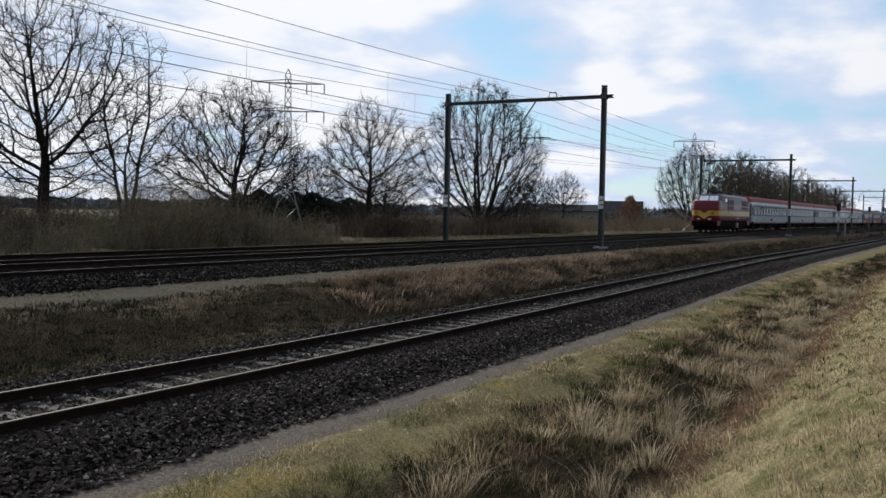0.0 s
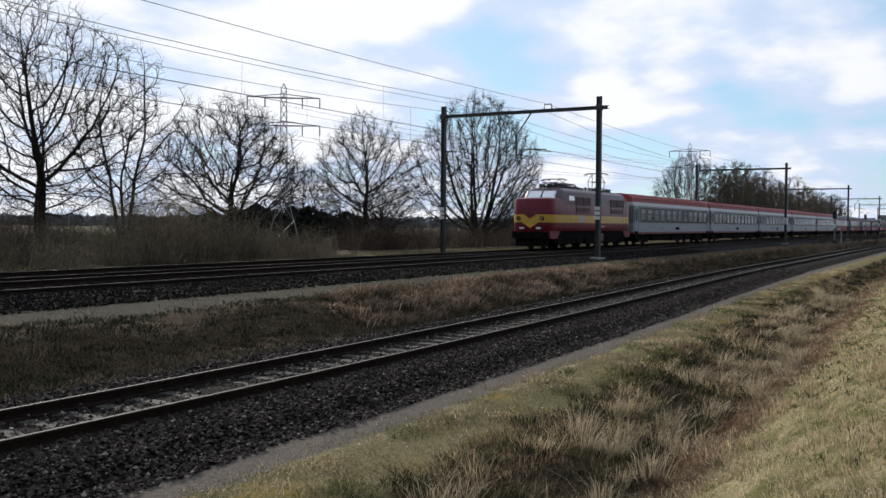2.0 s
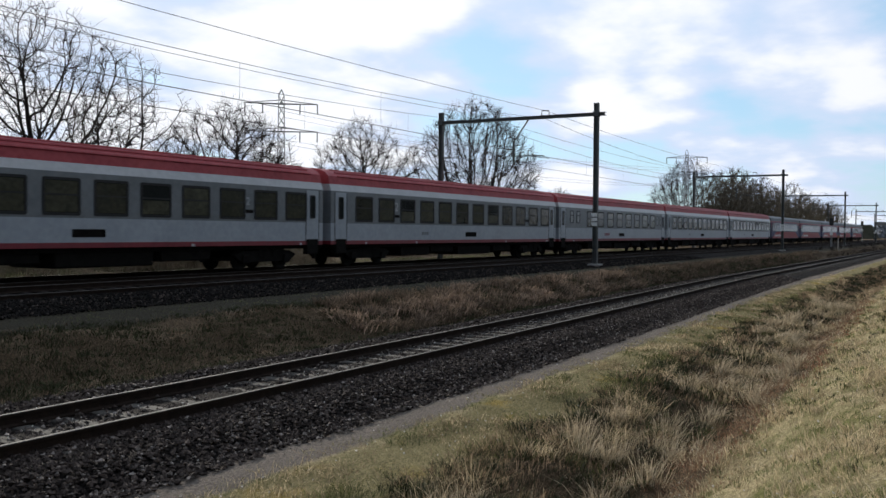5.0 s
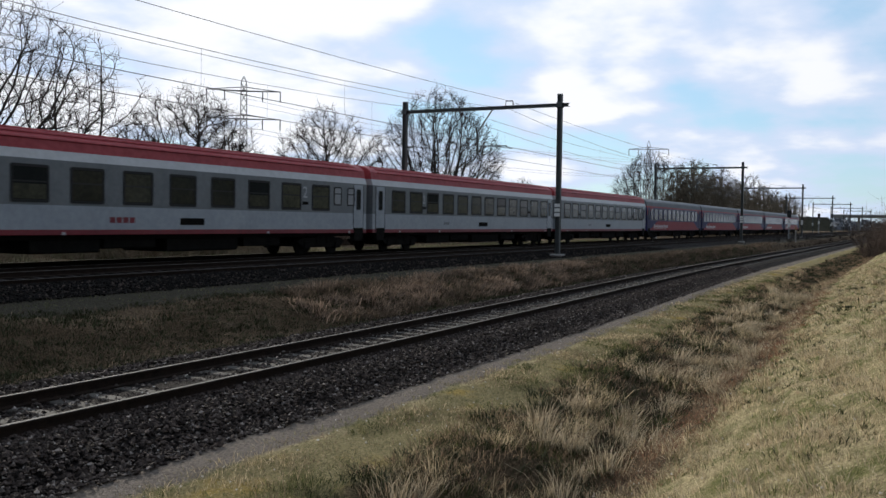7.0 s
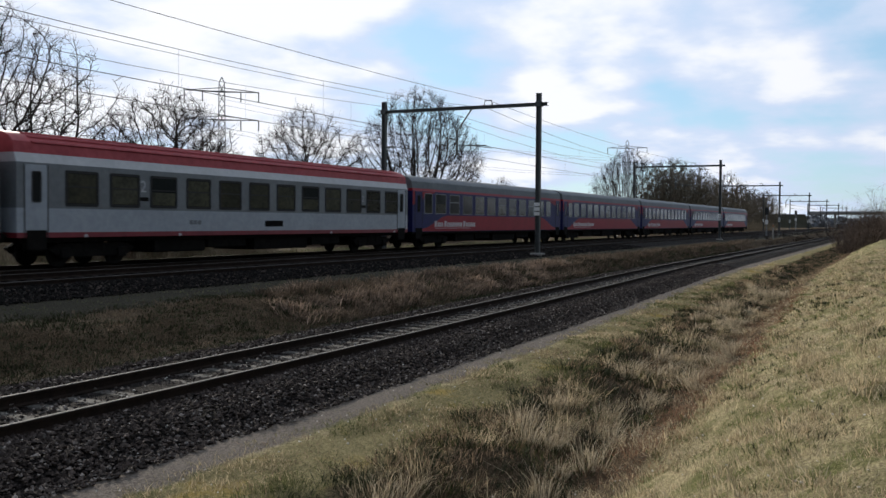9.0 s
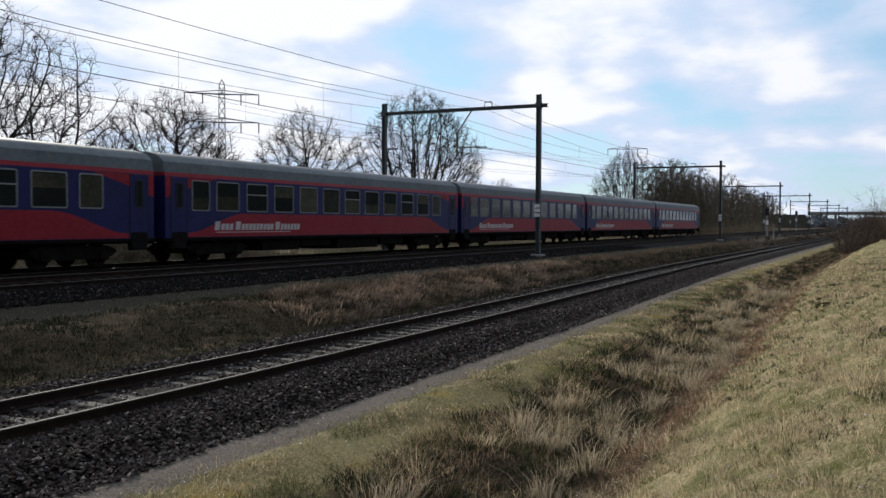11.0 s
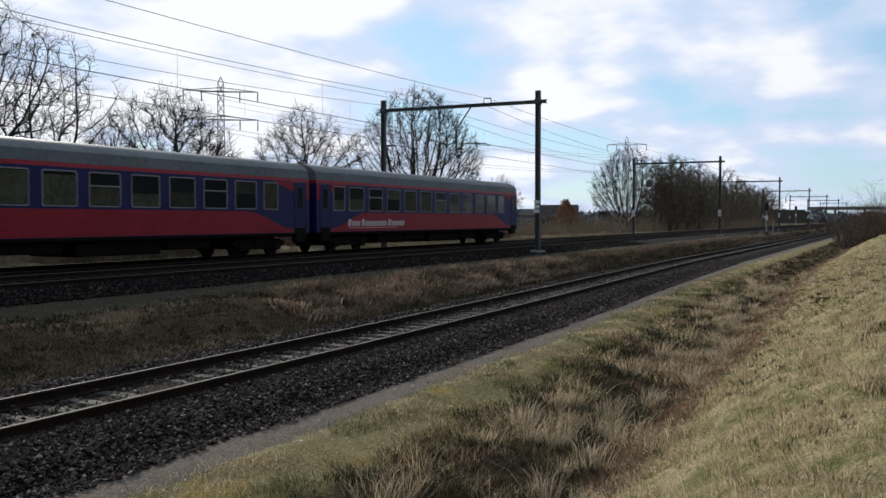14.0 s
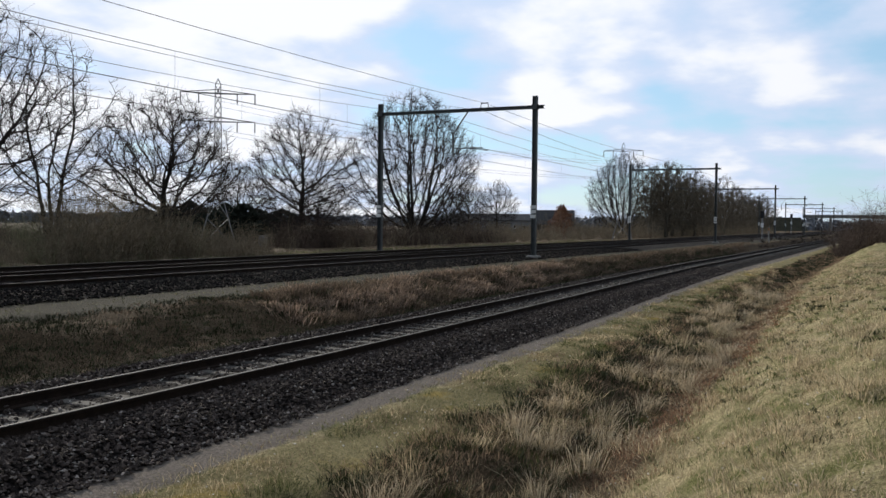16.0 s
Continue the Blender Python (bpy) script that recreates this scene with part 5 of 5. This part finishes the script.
# ---- ballast stones ----
def stones(name, label, count, xr, vr, size, mat, bent, power=1.6, lift=0.0):
    u = NR.uniform(0, 1, count) ** power
    x = xr[0] + (xr[1] - xr[0]) * u
    v = NR.uniform(vr[0], vr[1], count)
    z = np.array([lay(q) for q in v])
    y = v + (np.array([bend(q) for q in x]) if bent else 0)
    base = np.array([(1, 0, 0), (-1, 0, 0), (0, 1, 0), (0, -1, 0), (0, 0, 1), (0, 0, -1)], dtype=float)
    s = NR.uniform(0.55, 1.25, (count, 1, 1)) * size
    pts = base[None] * NR.uniform(0.6, 1.25, (count, 6, 3)) + NR.normal(size=(count, 6, 3)) * 0.18
    ang = NR.uniform(0, 6.283, count)
    ca, sa = np.cos(ang)[:, None], np.sin(ang)[:, None]
    px = pts[:, :, 0] * ca - pts[:, :, 1] * sa
    py = pts[:, :, 0] * sa + pts[:, :, 1] * ca
    pts = np.stack([px, py, pts[:, :, 2] * 0.75], 2) * s
    pts += np.stack([x, y, z + size * 0.25 + lift + NR.uniform(0, 0.04, count)], 1)[:, None, :]
    f = np.array([(0, 2, 4), (2, 1, 4), (1, 3, 4), (3, 0, 4), (2, 0, 5), (1, 2, 5), (3, 1, 5), (0, 3, 5)])
    faces = (np.arange(count)[:, None, None] * 6 + f[None]).reshape(-1, 3)
    return tagged(new(name, mesh_of(name, pts.reshape(-1, 3), faces, mat)), label, "ballast", kind="stuff")


stones("ballast_stones", "dark broken ballast stones beside the single track", 32000, (1.5, 60), (7.45, 9.3), 0.036, M["stone"], True)
stones("ballast_stones", "dark ballast stones between the rails", 11000, (4, 60), (9.0, 11.2), 0.036, M["stone"], True, 1.6, -0.03)
stones("ballast_stones", "dark ballast stones behind the single track", 16000, (4, 60), (10.8, 13.2), 0.04, M["stone"], True)
stones("ballast_stones", "ballast stones on the main line shoulder, darkened for shade", 15000, (8, 75), (18.1, 21.0), 0.05, M["stone_shaded"], False)
stones("ballast_stones", "pale dusty ballast stones along the path", 3600, (1.5, 60), (7.4, 8.3), 0.026, M["stone_pale"], True)
stones("ballast_stones", "brown and grey ballast stones among the dark ones", 4200, (1.5, 60), (7.5, 12.8), 0.032, M["stone_pale"], True, 1.6, 0.012)
stones("ballast_stones", "weathered ballast stones on the main line shoulder", 2600, (8, 75), (18.1, 20.6), 0.045, M["stone"], False, 1.6, 0.01)
stones("pale_pebbles", "pale pebbles scattered on the bank", 420, (4, 40), (-2.5, 5.0), 0.014, M["stone_white"], True, 1.6, 0.06)
stones("pale_pebbles", "pale pebbles scattered on the grass strip", 300, (3, 40), (5.4, 7.3), 0.015, M["stone_white"], True)
stones("pale_pebbles", "pale pebbles scattered on the ballast", 420, (3, 45), (7.4, 12.6), 0.020, M["stone_white"], True)


# ---- grass ----
def blades_mesh(name, base, lean, height, width, mat):
    """Bent blades: base (n,3), lean (n,2) as sideways reach per height."""
    n = len(base)
    ang = NR.uniform(0, 6.283, n)
    wv = np.stack([np.cos(ang), np.sin(ang), np.zeros(n)], 1) * (width / 2)[:, None]
    l3 = np.concatenate([lean, np.zeros((n, 1))], 1)
    up = np.array([0, 0, 1.0])
    mid = base + (l3 * 0.35 + up * 0.6) * height[:, None]
    tip = base + (l3 * 1.0 + up * 0.95) * height[:, None]
    v = np.stack([base - wv, base + wv, mid + wv * 0.8, mid - wv * 0.8, tip], 1).reshape(-1, 3)
    i = np.arange(n)[:, None] * 5
    faces = (i + np.array([0, 1, 2, 3])).tolist() + (i + np.array([3, 2, 4])).tolist()
    return mesh_of(name, v, faces, mat)


def tufts(name, label, count, per, xr, vr, hr, mat, power=1.5, spread=0.12, wide=0.009, patch=0.0, seed=0, flat=1.0):
    pos, lean, hh, ww = [], [], [], []
    tries = 0
    while len(pos) < count and tries < count * 6:
        tries += 1
        x = xr[0] + (xr[1] - xr[0]) * NR.uniform() ** power
        v = NR.uniform(*vr)
        if patch and noise.noise((x * 0.55, v * 0.8, seed)) < patch:
            continue
        y = v + bend(x) * bend_weight(v)
        pos.append((x, y, lay(v) + rough_ground(x, v) - 0.02))
    n = len(pos)
    p = np.repeat(np.array(pos), per, 0)
    size = np.repeat(NR.uniform(hr[0], hr[1], n), per)
    m = n * per
    d = NR.normal(size=(m, 2))
    p[:, :2] += d * spread * (size / max(hr))[:, None]
    wind = np.array([-0.12, -0.1])
    ln = d * 0.34 + NR.normal(size=(m, 2)) * 0.34 + wind + np.repeat(NR.normal(size=(n, 2)) * 0.3, per, 0)
    h = size * NR.uniform(0.45, 1.0, m)
    dist = np.hypot(p[:, 0], p[:, 1])
    return tagged(new(name, blades_mesh(name, p, ln / flat, h * flat, wide * NR.uniform(0.6, 1.3, m) * np.clip(dist / 12, 0.8, 3.0), mat)), label, "grass", kind="stuff")


# bank on which the camera stands
tufts("bank_grass", "short pale straw grass on the bank", 5600, 11, (4, 70), (-3.5, 3.2), (0.05, 0.15), M["straw"], 2.0, 0.10, 0.008)
tufts("bank_grass", "short green winter grass on the bank", 3000, 10, (4, 60), (-3.5, 3.0), (0.05, 0.14), M["green"], 1.9, 0.09, 0.008, 0.0, 3)
tufts("bank_grass", "matted bleached grass lying on the bank", 1100, 26, (4, 50), (-3.0, 3.0), (0.10, 0.22), M["bleached"], 1.9, 0.24, 0.007, 0.05, 41, flat=0.45)
tufts("bank_grass", "dark green weeds on the bank", 700, 16, (4, 45), (-2.5, 3.0), (0.04, 0.11), M["dark_green"], 1.8, 0.10, 0.012, 0.1, 31)
tufts("bank_grass", "rough straw tussocks on the bank", 200, 60, (5, 50), (-2.0, 2.8), (0.14, 0.3), M["straw"], 1.8, 0.16, 0.008)
# ditch slope
tufts("ditch_grass", "matted brown dead grass in the ditch", 3600, 20, (3, 130), (2.9, 5.7), (0.08, 0.26), M["brown"], 2.0, 0.15, 0.008, -0.25, 11)
tufts("ditch_grass", "dark green bramble patches on the ditch slope", 3400, 20, (3, 120), (3.5, 5.7), (0.06, 0.24), M["dark_green"], 1.9, 0.14, 0.011, 0.0, 21)
tufts("ditch_grass", "green grass patches on the ditch slope", 1100, 22, (3, 55), (3.6, 5.9), (0.08, 0.2), M["green"], 1.6, 0.13, 0.008, 0.06, 9)
tufts("ditch_grass", "dry straw tufts on the ditch slope", 400, 26, (3, 62), (3.3, 5.4), (0.18, 0.48), M["straw"], 1.7, 0.10, 0.007, 0.06, 5)
tufts("ditch_grass", "pale bleached tussocks standing in the ditch", 85, 80, (4, 45), (3.2, 5.0), (0.35, 0.62), M["bleached"], 1.8, 0.11, 0.008)
tufts("ditch_grass", "flattened reddish dead stems in the ditch bottom", 1100, 16, (4, 45), (2.3, 3.9), (0.1, 0.28), M["russet_grass"], 1.6, 0.22, 0.008, -0.1, 17, flat=0.4)
# strip beside the path
tufts("strip_grass", "short mossy yellow-green grass strip", 3400, 9, (3, 60), (5.3, 7.15), (0.03, 0.10), M["moss_grass"], 1.6, 0.1, 0.009)
tufts("strip_grass", "green grass patches along the path", 1500, 10, (3, 50), (5.0, 6.9), (0.04, 0.12), M["green"], 1.6, 0.1, 0.009, 0.08, 51)
tufts("strip_grass", "brown withered grass along the path", 700, 12, (3, 50), (5.2, 7.0), (0.03, 0.10), M["brown"], 1.6, 0.14, 0.009, 0.05, 71)
tufts("strip_grass", "dry straw clumps along the path", 800, 16, (3, 70), (5.2, 6.9), (0.05, 0.15), M["straw"], 1.6, 0.12, 0.008, 0.05, 57)
# slope between the tracks
tufts("slope_grass", "reddish dead grass on the slope between the tracks", 800, 20, (20, 46), (13.8, 16.2), (0.14, 0.36), M["russet_pale"], 1.0, 0.22, 0.010, -0.02, 61)
tufts("slope_grass", "brown tufted grass on the slope between the tracks", 1500, 18, (21, 110), (13.4, 16.1), (0.14, 0.42), M["slope_brown"], 1.3, 0.16, 0.010, -0.08, 2)
tufts("slope_grass", "dark green bramble grass between the tracks", 6500, 14, (8, 100), (12.8, 16.2), (0.05, 0.16), M["dark_green"], 1.8, 0.17, 0.010, -0.6, 6)
tufts("slope_grass", "short brown grass among brambles between the tracks", 700, 14, (8, 60), (12.9, 16.3), (0.05, 0.16), M["slope_brown"], 1.6, 0.16, 0.009, -0.1, 66)
tufts("slope_grass", "sparse short grass on the cinder path", 420, 9, (10, 90), (16.2, 18.0), (0.03, 0.09), M["verge"], 1.5, 0.16, 0.010, 0.0, 81)
tufts("slope_grass", "straw grass edging the cinder path", 420, 16, (22, 120), (15.3, 16.4), (0.12, 0.32), M["slope_brown"], 1.2, 0.14, 0.011, 0.0, 8)
tufts("field_grass", "rough grass behind the main line", 2400, 10, (15, 130), (30.4, 40), (0.12, 0.32), M["verge"], 1.2, 0.2, 0.018)
litter = thing("drinks_can", "crushed pale drinks can lying on the bank", "litter", at=pose(5.9, 0.55, ground_z(5.9, 0.55) + 0.06, 70, 20, 30))
part("can", Shape().tube([(0, 0, -0.07), (0, 0, -0.06), (0.005, 0, 0.0), (0, 0, 0.06), (0, 0, 0.07)], [0.026, 0.033, 0.03, 0.033, 0.026], 12), M["white"], litter)
part("can_band", Shape().tube([(0, 0, -0.03), (0.005, 0, 0.0), (0, 0, 0.03)], [0.0335, 0.0305, 0.0335], 12), M["frame_grey"], litter)


# ---- motion of the train ----
def motions():
    for ob, off in train:
        walk(ob, [(t, pose(b + off, TRAIN_Y, RAIL_TOP)) for t, b in enumerate(B_AT)])


motions()
